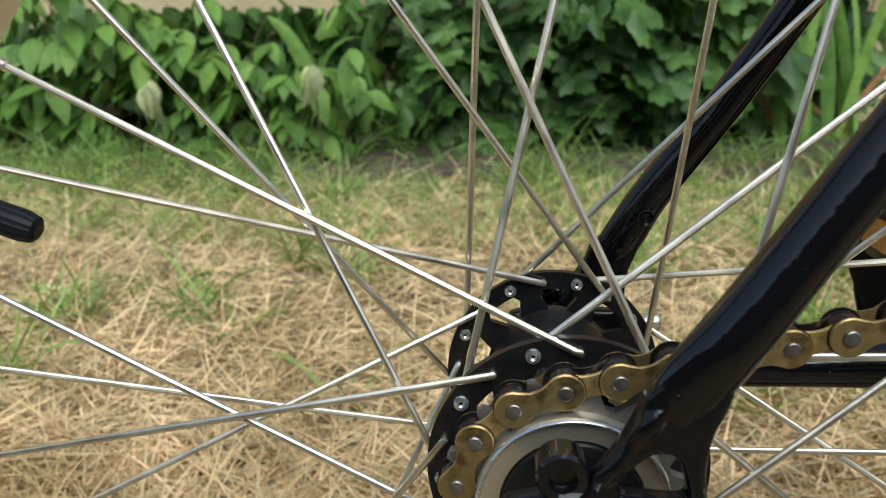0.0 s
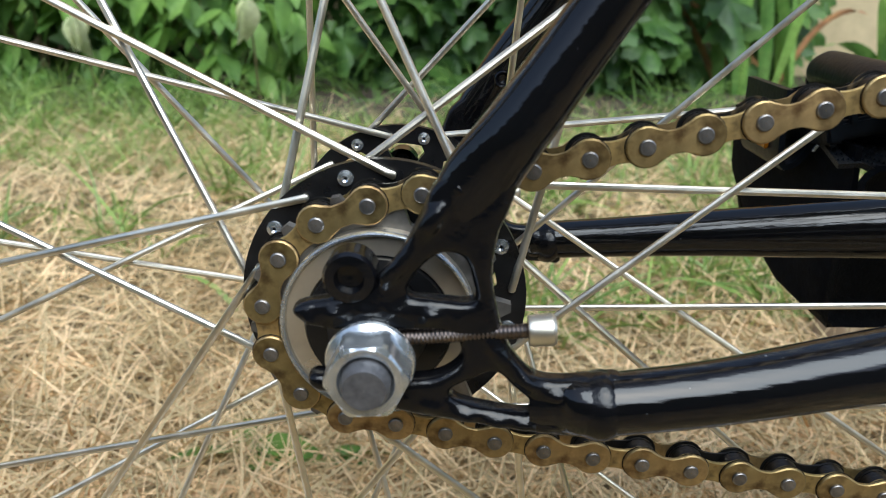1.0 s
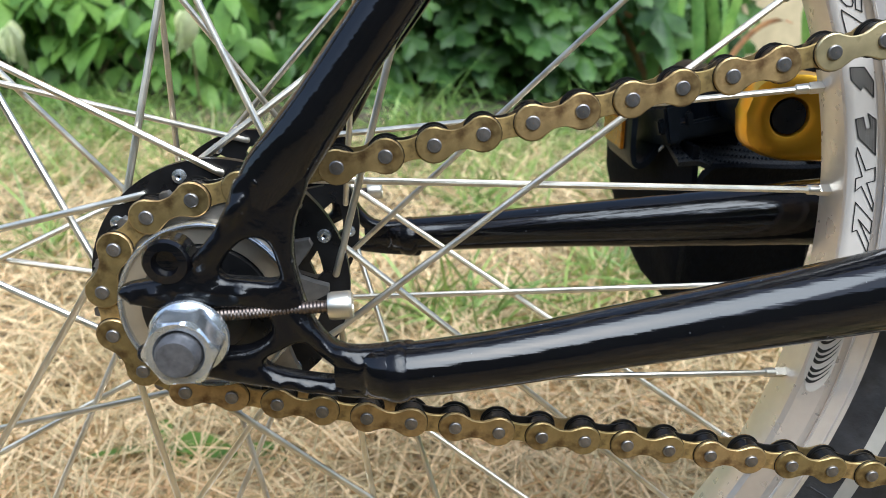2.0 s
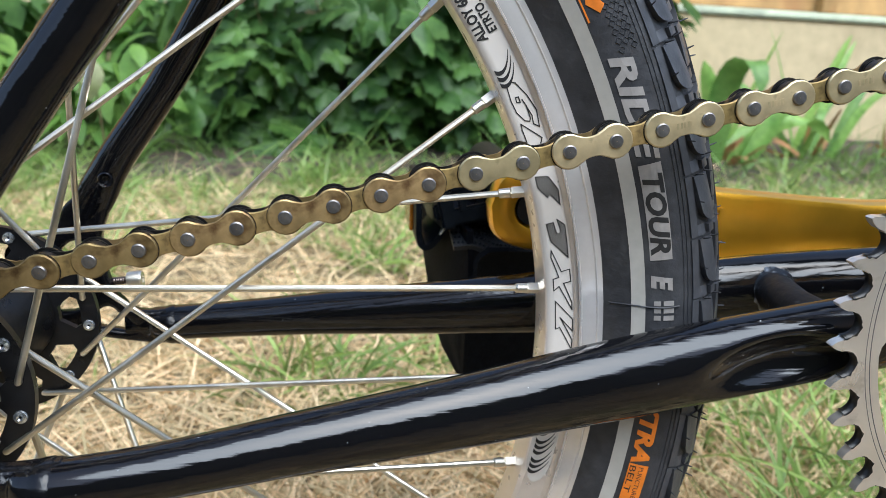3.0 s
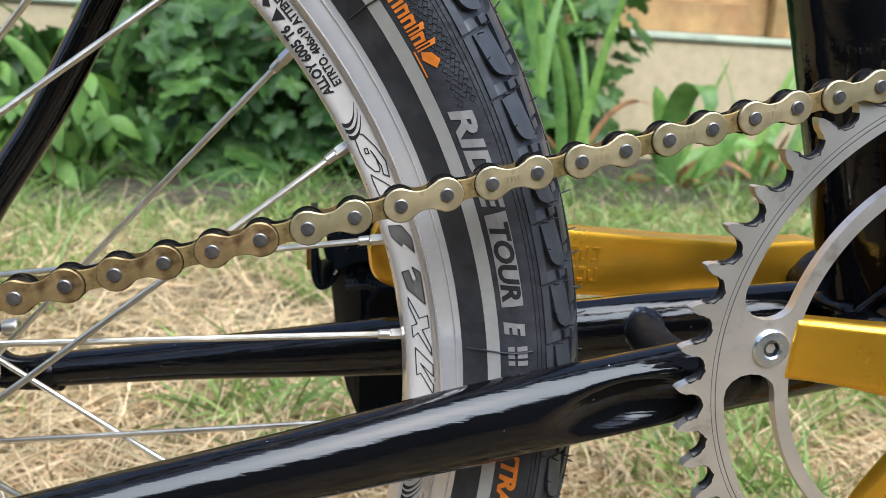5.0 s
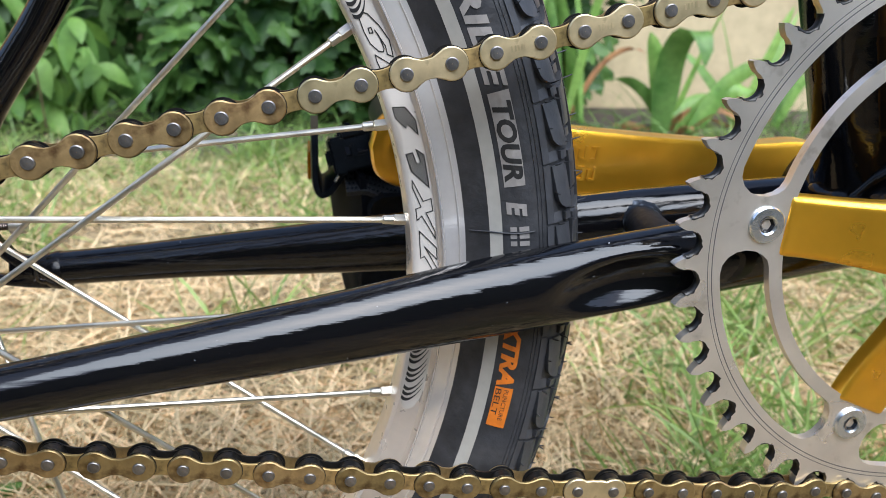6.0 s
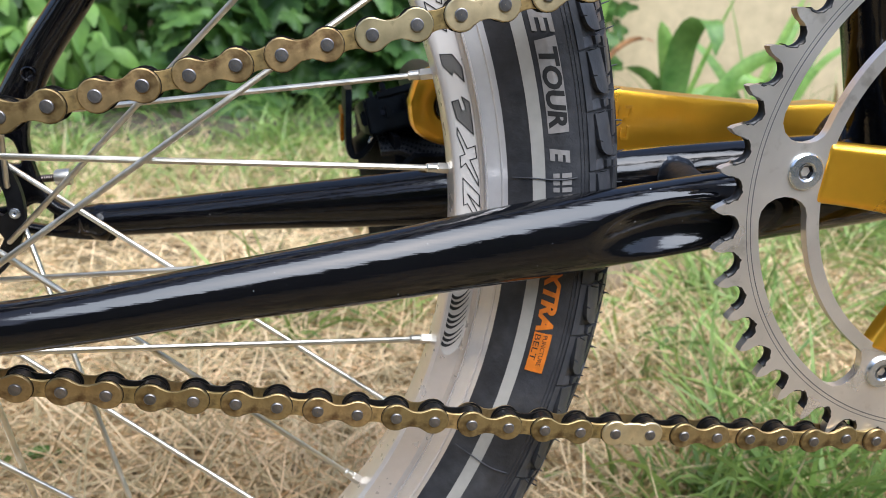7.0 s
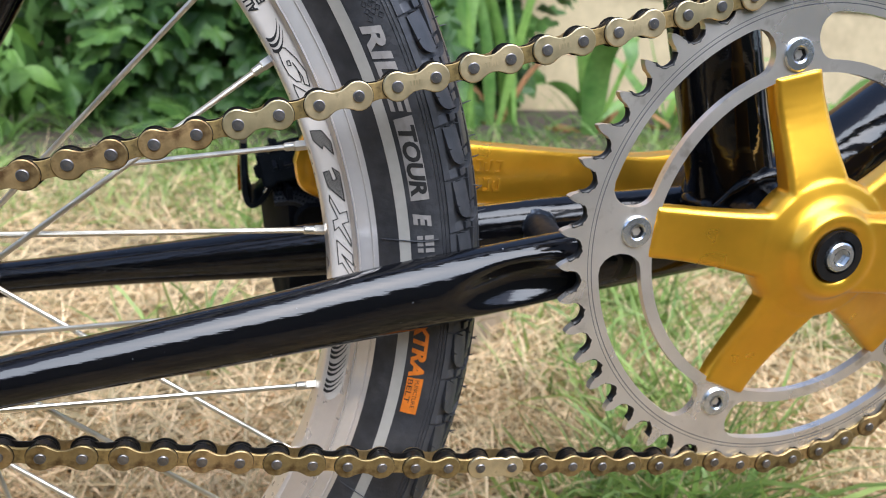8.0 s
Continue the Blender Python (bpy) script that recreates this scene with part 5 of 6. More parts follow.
# -- chain --
def chain_pins():
    """Pin places (index, x, z) along the upper run, round the sprocket, the slack lower run and the chainring."""
    th = radians(13.75)
    d, nrm = Vector((math.cos(th), math.sin(th))), Vector((-math.sin(th), math.cos(th)))
    start = Vector((0.0830, 0.2976))
    sag = 0.045
    ax, cr = Vector((AXLE.x, AXLE.z)), Vector((CRANK.x, CRANK.z))
    r1 = 0.02797
    path = []
    # upper run, backwards from the chainring to the sprocket
    s_end = (cr - start).dot(d) - 0.022
    s_beg = (ax - start).dot(d) + 0.001
    top_a = math.atan2(nrm.y, nrm.x)
    p_end = start + d * s_end + nrm * sag * s_end ** 2
    a_in = math.atan2(p_end.y - cr.y, p_end.x - cr.x)
    for k in range(60):
        a = radians(-5) + (a_in - 0.10 - radians(-5)) * k / 59
        path.append(cr + RING_R * Vector((math.cos(a), math.sin(a))))
    for k in range(80):
        q = s_end + (s_beg - s_end) * k / 79
        path.append(start + d * q + nrm * sag * q * q)
    for k in range(40):
        a = top_a + 0.10 + (radians(262) - top_a - 0.10) * k / 39
        path.append(ax + r1 * Vector((math.cos(a), math.sin(a))))
    low = spline([(0.0018, 0.2201), (0.0405, 0.2130), (0.0657, 0.2098), (0.0910, 0.2065), (0.1164, 0.2036), (0.1416, 0.1999), (0.1671, 0.1962), (0.1923, 0.1925), (0.2178, 0.1892), (0.2427, 0.1866), (0.2665, 0.1846), (0.2950, 0.1818), (0.3250, 0.1790)], 8)
    path += [Vector(p) for p in low]
    a_out = math.atan2(0.1795 - cr.y, 0.334 - cr.x)
    for k in range(60):
        a = a_out + (radians(-8) - a_out) * k / 59
        path.append(cr + RING_R * Vector((math.cos(a), math.sin(a))))

    def march(points, index, step):
        out, cur, i = [], points[0], 0
        pts = points
        while True:
            while i + 1 < len(pts) and (pts[i + 1] - cur).length < PITCH:
                i += 1
            if i + 1 >= len(pts):
                return out
            lo, hi, a, b = 0.0, 1.0, pts[i], pts[i + 1]
            for _ in range(30):
                m = (lo + hi) / 2
                lo, hi = (m, hi) if (a + (b - a) * m - cur).length < PITCH else (lo, m)
            cur = a + (b - a) * lo
            index += step
            out.append((index, cur.x, cur.y))

    near = min(range(60, 140), key=lambda i: (path[i] - start).length)
    back = march([start] + path[near + 1:], 4, -1)
    fore = march([start] + path[near - 1::-1], 4, 1)
    return sorted(back + fore + [(4, start.x, start.y)])


PINS = chain_pins()
on_sprocket = min(PINS, key=lambda p: abs(math.hypot(p[1] - AXLE.x + 0.0285, p[2] - AXLE.z)))
SPROCKET_TURN = math.atan2(on_sprocket[2] - AXLE.z, on_sprocket[1] - AXLE.x)
on_ring = min(PINS, key=lambda p: math.hypot(p[1] - CRANK.x - 0.02, p[2] - CRANK.z + 0.095))
RING_TURN = math.atan2(on_ring[2] - CRANK.z, on_ring[1] - CRANK.x)


def link_plate(end_r, waist, y0, y1, holes=0.0):
    """A figure-of-eight side plate between (0, 0) and (PITCH, 0), bevelled."""
    loop = []
    for k in range(15):
        a = radians(52) + radians(256) * k / 14
        loop.append((end_r * math.cos(a), end_r * math.sin(a)))
    loop += [(PITCH * 0.38, -waist * 1.04), (PITCH / 2, -waist), (PITCH * 0.62, -waist * 1.04)]
    for k in range(15):
        a = radians(-128) + radians(256) * k / 14
        loop.append((PITCH + end_r * math.cos(a), end_r * math.sin(a)))
    loop += [(PITCH * 0.62, waist * 1.04), (PITCH / 2, waist), (PITCH * 0.38, waist * 1.04)]
    bm = bmesh.new()
    n = len(loop)
    rows = []
    for y, k in ((y0, 0.93), (y0 + (y1 - y0) * 0.3, 1.0), (y1, 1.0)):
        row = []
        for x, z in loop:
            cx = 0.0 if x < PITCH * 0.35 else (PITCH if x > PITCH * 0.65 else x)
            row.append(bm.verts.new((cx + (x - cx) * k, y, z * k)))
        rows.append(row)
    for p, q in zip(rows, rows[1:]):
        for k in range(n):
            bm.faces.new((p[k], p[(k + 1) % n], q[(k + 1) % n], q[k]))
    bm.faces.new(rows[0])
    bm.faces.new(rows[-1][::-1])
    return bm


def build_chain():
    at = {k: Vector((x, z)) for k, x, z in PINS}
    # the film of grease between the plates, which carries the links
    bm = bmesh.new()
    for k, p in at.items():
        for y in (-0.00276, 0.00264):
            lathe(bm, [(0.0020, y), (0.00488, y), (0.00492, y + 0.00006), (0.00488, y + 0.00012), (0.0020, y + 0.00012)], 20, (p.x, CHAIN_Y, p.y))
    chain = tagged(part("chain", bm, M["grease"], bike, "bronze-coloured bicycle chain with greasy black rollers"), kind="stuff")
    roller = None
    for k, p in at.items():
        m = Matrix.Translation((p.x, CHAIN_Y, p.y))
        if roller is None:
            bm = bmesh.new()
            lathe(bm, [(0.0022, -0.0026), (0.0038, -0.0017), (0.0042, -0.0015), (0.0042, 0.0015), (0.0038, 0.0017), (0.0022, 0.0026)], 16)
            roller = part("roller", bm, M["grease"], chain, "greasy black roller")
            roller.matrix_basis = m
        else:
            again(roller, m)
    made = {}
    names = sorted(at)
    for k in names:
        if k + 1 not in at:
            continue
        p, q = at[k], at[k + 1]
        ang = math.atan2(q.y - p.y, q.x - p.x)
        m = Matrix.Translation((p.x, CHAIN_Y, p.y)) @ Matrix.Rotation(-ang, 4, "Y")
        outer = k % 2 == 0
        master = outer and p.y < 0.21 and 0.2360 < min(p.x, q.x) < 0.2500
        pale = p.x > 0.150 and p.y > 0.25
        for side in (-1, 1):
            key = (outer, side, master, pale)
            if key not in made:
                y = (0.0028, 0.0037) if outer else (0.0017, 0.0026)
                b = link_plate(0.0047 if outer else 0.0043, 0.0040 if master else 0.0027, side * y[1], side * y[0])
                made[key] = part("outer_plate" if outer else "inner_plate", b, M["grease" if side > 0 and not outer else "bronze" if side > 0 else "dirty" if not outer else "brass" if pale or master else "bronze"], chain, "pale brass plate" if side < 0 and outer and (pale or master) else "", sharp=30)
                made[key].matrix_basis = m
            else:
                again(made[key], m)
    first = None
    for k in names:
        p = at[k]
        m = Matrix.Translation((p.x, CHAIN_Y, p.y))
        if first is None:
            bm = bmesh.new()
            lathe(bm, [(0.0001, -0.0044), (0.0016, -0.0044), (0.00185, -0.0042), (0.0019, -0.0039), (0.0019, 0.0043), (0.0016, 0.0046), (0.0001, 0.0046)], 16)
            first = part("pin", bm, M["pin"], chain, "dark riveted steel pin")
            first.matrix_basis = m
        else:
            again(first, m)
    # raised maker's bars on some outer plates
    vs, fs = [], []
    for k in names:
        if k % 2 == 0 and k + 1 in at and (k // 2) % 5 != 1 and k > 10:
            p, q = at[k], at[k + 1]
            d = (q - p).normalized()
            nn = Vector((-d.y, d.x))
            for j in range(5):
                b = len(vs)
                c = p + d * (0.0041 + 0.00095 * j)
                for y in (-0.00365, -0.00376):
                    for u, v in ((0, -0.0008), (0.0005, -0.0008), (0.0005 + 0.0002 * (j % 2), 0.0008), (0.0002 * (j % 2), 0.0008)):
                        w = c + d * u + nn * v
                        vs.append((w.x, CHAIN_Y + y, w.y))
                fs += [(b, b + 1, b + 2, b + 3), (b + 4, b + 5, b + 6, b + 7)] + [(b + i, b + (i + 1) % 4, b + 4 + (i + 1) % 4, b + 4 + i) for i in range(4)]
    tagged(link_mesh("stamped_mark", vs, fs, M["brass"], chain, smooth=False), kind="stuff")


build_tyre()
build_rim()
build_spokes()
build_hub()
build_frame()
build_chainring()
build_cranks()
build_chain()


# ---- grass ----
def strands(name, n, where, length, lean, curl, width, mat, label, category, seed, k=5, lift=0.0, parent=None):
    """Many thin bent blades as one mesh. where(rng, n) gives x and y; the rest are (low, high) ranges."""
    rng = np.random.default_rng(seed)
    x, y = where(rng, n)
    n = len(x)
    az = rng.uniform(0, 2 * np.pi, n)
    ln = rng.uniform(*length, n) * rng.uniform(0.75, 1.15, n)
    a0 = np.radians(rng.uniform(*lean, n))
    bend = np.radians(rng.uniform(*curl, n))
    wd = rng.uniform(*width, n)
    tw = rng.uniform(0, np.pi, n)
    swing = rng.uniform(-0.7, 0.7, n)
    pos = np.stack([x, y, np.full(n, lift - 0.004) + rng.uniform(0, 0.012, n) * (lift > 0)], 1)
    verts = np.zeros((n, k, 2, 3))
    for i in range(k):
        t = i / (k - 1)
        ang = a0 + bend * t
        az_i = az + swing * t
        d = np.stack([np.sin(ang) * np.cos(az_i), np.sin(ang) * np.sin(az_i), np.cos(ang)], 1)
        if i:
            pos = pos + d * (ln / (k - 1))[:, None]
            low = 0.003 + 0.006 * rng.random(n)
            pos[:, 2] = np.maximum(pos[:, 2], low)
        side = np.stack([-np.sin(az_i) * np.cos(tw), np.cos(az_i) * np.cos(tw), np.sin(tw)], 1)
        w = wd * (1 - 0.85 * t ** 1.6) * 0.5
        verts[:, i, 0], verts[:, i, 1] = pos - side * w[:, None], pos + side * w[:, None]
    base = (np.arange(n) * 2 * k)[:, None]
    quad = np.concatenate([np.stack([base[:, 0] + 2 * i, base[:, 0] + 2 * i + 1, base[:, 0] + 2 * i + 3, base[:, 0] + 2 * i + 2], 1)[:, None] for i in range(k - 1)], 1).reshape(-1, 4)
    me = bpy.data.meshes.new(name)
    me.vertices.add(n * 2 * k)
    me.vertices.foreach_set("co", verts.reshape(-1))
    me.loops.add(quad.size)
    me.loops.foreach_set("vertex_index", quad.reshape(-1).astype(np.int32))
    me.polygons.add(len(quad))
    me.polygons.foreach_set("loop_start", np.arange(0, quad.size, 4, dtype=np.int32))
    me.update(calc_edges=True)
    me.materials.append(mat)
    me.shade_smooth()
    ob = new(name, me)
    if parent:
        ob.parent = parent
        return tagged(ob, label, kind="stuff")
    return tagged(ob, label, category, kind="stuff")


def patchy(x, y, s, seed):
    return np.array([noise.noise((a * s, b * s, seed)) for a, b in zip(x, y)])


def lawn(rng, n):
    """Places on the lawn, denser towards the bicycle."""
    y = 0.12 * np.exp(rng.random(n) * math.log(1.72 / 0.12)) - 0.02
    x = 0.25 + (rng.random(n) * 2 - 1) * (0.62 + 0.85 * y)
    return x, y


def green_lawn(rng, n):
    x, y = lawn(rng, n * 4)
    want = 0.03 + 0.34 * np.clip((x - 0.25) / 0.5, -0.2, 1) + 0.16 * np.clip((y - 0.75) / 0.6, -0.5, 1) + 0.10 * np.clip((y - 0.50) / 0.3, -1, 0) + 1.1 * patchy(x, y, 5.0, 3.0)
    want = want - 0.6 * np.clip((0.32 - x) / 0.1, 0, 1) * np.clip((0.46 - y) / 0.1, 0, 1)
    keep = rng.random(len(x)) < want
    return x[keep][:n], y[keep][:n]


def tufts(count, each, spread, seed, green):
    """Places gathered into tufts."""
    def places(rng, n):
        cx, cy = (green_lawn if green else lawn)(np.random.default_rng(seed), count)
        pick = rng.integers(0, len(cx), n)
        return cx[pick] + spread * rng.standard_normal(n), cy[pick] + spread * rng.standard_normal(n)
    return places


def lawn_behind(rng, n):
    return rng.uniform(-0.9, 1.4, n), rng.uniform(-1.15, 0.10, n)


def wide_lawn(rng, n):
    """Places all over the lawn beyond the trodden middle."""
    x, y = rng.uniform(-4.2, 4.6, n), rng.uniform(-1.15, 1.50, n)
    keep = (np.abs(x - 0.25) > 0.62 + 0.85 * np.maximum(y, 0.0)) | (y < 0.0)
    return x[keep], y[keep]


def far_lawn(rng, n):
    return rng.uniform(-2.2, 2.8, n), 1.0 + 0.52 * rng.random(n) ** 1.25


def verge(rng, n):
    x = rng.uniform(-1.9, -0.50, n)
    return x, 1.30 + 0.42 * np.sqrt(rng.random(n)) + 0.04 * rng.standard_normal(n)


def bed_edge(rng, n):
    """Places in loose tufts along the front of the border."""
    cx, cy = rng.uniform(-1.7, 2.4, 85), rng.uniform(1.52, 1.84, 85)
    pick = rng.integers(0, 85, n)
    return cx[pick] + 0.028 * rng.standard_normal(n), cy[pick] + 0.024 * rng.standard_normal(n)


strands("straw_mat", 32000, lawn, (0.04, 0.11), (55, 100), (-40, 60), (0.0011, 0.0028), M["straw"], "matted dry straw lying on the lawn", "dry grass", 1, lift=0.006)
strands("straw_scatter", 26000, wide_lawn, (0.05, 0.13), (50, 100), (-40, 60), (0.0018, 0.0040), M["straw"], "loose dry straw scattered over the whole lawn", "dry grass", 11, k=3, lift=0.002)
strands("straw_litter", 16000, lawn_behind, (0.04, 0.11), (55, 100), (-40, 60), (0.0016, 0.0034), M["straw"], "matted dry straw lying on the open lawn", "dry grass", 9, k=3, lift=0.004)
strands("straw_stalks", 11000, lawn, (0.05, 0.12), (30, 75), (10, 90), (0.0012, 0.0028), M["straw"], "upright dry bleached grass stalks", "dry grass", 2)
strands("green_grass", 8000, green_lawn, (0.035, 0.105), (8, 50), (10, 80), (0.0032, 0.0072), M["blade"], "green grass blades growing through the straw", "grass", 3)
strands("green_tufts", 5400, tufts(260, 25, 0.014, 5, True), (0.06, 0.15), (5, 40), (15, 80), (0.0030, 0.0062), M["blade"], "tufts of longer green grass in the straw", "grass", 7, k=6)
strands("straw_tufts", 7500, tufts(420, 18, 0.018, 6, False), (0.05, 0.12), (20, 80), (10, 90), (0.0014, 0.0030), M["straw"], "tufts of long bleached dead grass", "dry grass", 8, k=6)
strands("edge_straw", 9000, far_lawn, (0.02, 0.06), (20, 95), (-10, 60), (0.0012, 0.0026), M["straw"], "thin dry grass before the border", "dry grass", 4, k=4)
strands("edge_grass", 10000, far_lawn, (0.04, 0.10), (5, 45), (10, 70), (0.0020, 0.0040), M["blade"], "thin green grass before the border", "grass", 5, k=4)
strands("verge_grass", 3000, verge, (0.06, 0.15), (5, 40), (20, 90), (0.0022, 0.0046), M["blade"], "longer green grass growing up to the leafy border", "grass", 10, k=5)
strands("border_grass", 1300, bed_edge, (0.10, 0.24), (5, 40), (30, 110), (0.0026, 0.0060), M["sedge"], "long arching grass along the border", "grass", 6, k=7)


# ---- plants ----
def leaf_mesh(name, outline, mat, fold=0.15, droop=0.25):
    """A leaf blade in the xy plane from its stalk at the origin along +x, folded on its midrib and drooping. outline: (along, half width)."""
    verts, faces = [], []
    n = len(outline)
    for u, w in outline:
        z = -droop * u * u / outline[-1][0]
        for s in (-1, -0.5, 0, 0.5, 1):
            verts.append((u, s * w, z + fold * abs(s) * w + 0.05 * w * math.sin(9 * s + 40 * u)))
    for i in range(n - 1):
        for j in range(4):
            a = i * 5 + j
            faces.append((a, a + 1, a + 6, a + 5))
    me = bpy.data.meshes.new(name)
    me.from_pydata(verts, [], faces)
    me.materials.append(mat)
    me.shade_smooth()
    return me


def lobed_mesh(size, mat, seed, droop=0.2):
    """A five-lobed, toothed leaf, slightly cupped, from its stalk at the origin along +x."""
    rnd = random.Random(seed)
    verts, faces = [(0, 0, 0)], []
    lobes = [(-125, 0.50), (-62, 0.80), (0, 1.0), (62, 0.80), (125, 0.50)]
    n = 60
    cx = 0.38
    for ring in (0.5, 1.0):
        for k in range(n):
            a = radians(-172 + 344 * k / (n - 1))
            r = 0.0
            for la, lr in lobes:
                q = abs(a - radians(la))
                r = max(r, lr * (1 - 0.55 * min(1.0, q / radians(36)) ** 1.2))
            r *= 1 + 0.06 * math.sin(k * 2.1) + rnd.uniform(-0.03, 0.03)
            x, y = cx + ring * r * 0.62 * math.cos(a), ring * r * 0.62 * math.sin(a)
            z = -droop * (x - cx) ** 2 - 0.25 * y * y + 0.05 * math.cos(5 * a) * ring
            verts.append((x * size, y * size, z * size))
    verts[0] = (cx * size, 0, 0)
    for k in range(n - 1):
        faces.append((0, 1 + k, 2 + k))
        faces.append((1 + k, 1 + n + k, 2 + n + k, 2 + k))
    me = bpy.data.meshes.new("leaf")
    me.from_pydata(verts, [], faces)
    me.materials.append(mat)
    me.shade_smooth()
    return me


LANCE = [(0, 0.001), (0.006, 0.006), (0.018, 0.012), (0.034, 0.0155), (0.052, 0.013), (0.070, 0.007), (0.082, 0.001)]
lance_leaves = [leaf_mesh("leaf", [(u * s * 1.2, w * s * q * 1.55) for u, w in LANCE], M["bright"], 0.2, d) for s, q, d in ((1.0, 1.0, 0.3), (0.85, 1.15, 0.5), (1.15, 0.9, 0.15), (0.7, 1.2, 0.4))]
lobed_leaves = [lobed_mesh(s, M["dark"], k, d) for k, (s, d) in enumerate(((0.150, 0.3), (0.125, 0.5), (0.170, 0.2), (0.105, 0.6)))]
pale_leaves = [leaf_mesh("leaf", [(u * 1.2, w * 1.9) for u, w in LANCE], M["pale"], 0.25, 0.6)]


def stems_of(plant, roots, rnd, height, spread, mat, count, radius=0.003):
    """Bent stems from a root; returns points along them with their direction."""
    spots = []
    for _ in range(count):
        bm = bmesh.new()
        a = rnd.uniform(0, 2 * math.pi)
        h = height * rnd.uniform(0.6, 1.0)
        out = spread * rnd.uniform(0.3, 1.0)
        pts = [Vector((roots * math.cos(a) * rnd.random(), roots * math.sin(a) * rnd.random(), -0.01))]
        pts[0].y *= 0.6
        for k in range(1, 6):
            t = k / 5
            pts.append(pts[0] + Vector((math.cos(a) * out * t ** 1.3 + rnd.uniform(-0.012, 0.012), math.sin(a) * out * 0.6 * t ** 1.3, h * (t - 0.12 * t * t * t))))
        tube(bm, pts, [radius * (1 - 0.14 * k) for k in range(6)], 6)
        part("stem", bm, mat, plant)
        spots += [(pts[k].lerp(pts[k + 1], f), a, (k + f) / 5) for k in range(1, 5) for f in (0.0, 0.33, 0.66)]
    return spots


def hang_leaf(plant, me, at, heading, pitch, roll, scale):
    ob = new("leaf", me)
    ob.parent = plant
    ob.matrix_basis = Matrix.Translation(at) @ Euler((roll, pitch, heading)).to_matrix().to_4x4() @ Matrix.Scale(scale, 4)
    return ob


def lobed_shrub(x, y, height, spread, leaves, seed, label):
    rnd = random.Random(seed)
    plant = thing("currant_shrub", (x, y, 0.02), label, "shrub", group="shrubs in the border")
    spots = stems_of(plant, 0.08, rnd, height, spread, M["stem"], 9, 0.004)
    for _ in range(leaves):
        p, a, t = rnd.choice(spots)
        p = p + Vector((rnd.uniform(-0.09, 0.09), rnd.uniform(-0.13, 0.02), rnd.uniform(-0.05, 0.06)))
        if p.z < 0.03:
            p.z = rnd.uniform(0.03, 0.12)
        hang_leaf(plant, rnd.choice(lobed_leaves), p, rnd.gauss(-math.pi / 2, 0.7), radians(rnd.uniform(15, 75)), rnd.gauss(0, 0.35), rnd.uniform(0.65, 1.15))
    return plant


def lance_shrub(x, y, height, spread, sprigs, seed, label):
    rnd = random.Random(seed)
    plant = thing("leafy_perennial", (x, y, 0.02), label, "plant", group="plants in the border")
    spots = stems_of(plant, 0.06, rnd, height, spread, M["stem"], 10, 0.003)
    for _ in range(sprigs):
        p, a, t = rnd.choice(spots)
        p = p + Vector((rnd.uniform(-0.10, 0.10), rnd.uniform(-0.12, 0.02), rnd.uniform(-0.03, 0.05)))
        p.z = max(p.z, 0.05)
        head = rnd.gauss(-math.pi / 2, 0.9)
        for k in range(5):
            hang_leaf(plant, rnd.choice(lance_leaves), p, head + radians(-80 + 40 * k) * rnd.uniform(0.8, 1.1), radians(rnd.uniform(10, 60)), rnd.gauss(0, 0.3), rnd.uniform(0.7, 1.15))
    return plant


def strap_plant(x, y, blades, seed, label, height, lean, width=0.026, dead=0, forms=()):
    """Iris-like clump: long strap leaves, upright or arching, some withered."""
    rnd = random.Random(seed)
    plant = thing("strap_leaved_plant", (x, y, 0.02), label, "plant", group="plants in the border")
    for b in range(blades + dead):
        withered = b >= blades
        a = rnd.uniform(0, 2 * math.pi)
        h = rnd.uniform(*height) * (0.6 if withered else 1)
        tilt = radians(rnd.uniform(*lean) + (25 if withered else 0))
        bend = radians(rnd.uniform(10, 95) if rnd.random() < 0.55 else rnd.uniform(0, 25))
        w = width * rnd.uniform(0.7, 1.15) * (0.6 if withered else 1)
        if b < len(forms):
            a, h, tilt, bend, w = radians(forms[b][0]), forms[b][1], radians(forms[b][2]), radians(forms[b][3]), forms[b][4]
        p = Vector((rnd.uniform(-0.05, 0.05), rnd.uniform(-0.04, 0.04), -0.01))
        verts, faces = [], []
        k = 14
        twist = rnd.uniform(-0.5, 0.5)
        face = rnd.uniform(-0.6, 0.6)
        for i in range(k):
            t = i / (k - 1)
            ang = tilt + bend * max(0, t - 0.35) / 0.65 * t
            d = Vector((math.sin(ang) * math.cos(a), math.sin(ang) * math.sin(a) * 0.7, math.cos(ang)))
            if i:
                p = p + d * h / (k - 1)
            q = face + twist * t
            side = Vector((math.cos(q), math.sin(q), 0))
            side = (side - d * side.dot(d)).normalized()
            nn = side.cross(d)
            ww = w * 0.5 * min(1.0, 0.55 + t * 1.6) * math.sqrt(max(0.004, 1 - t ** 3.2))
            for s in (-1, -0.5, 0, 0.5, 1):
                verts.append(p + side * s * ww + nn * (0.22 * ww * (1 - abs(s))))
        for i in range(k - 1):
            for j in range(4):
                c = i * 5 + j
                faces.append((c, c + 1, c + 6, c + 5))
        link_mesh("leaf", verts, faces, M["dead"] if withered else M["strap"], plant, "withered brown leaf" if withered else "")
    return plant


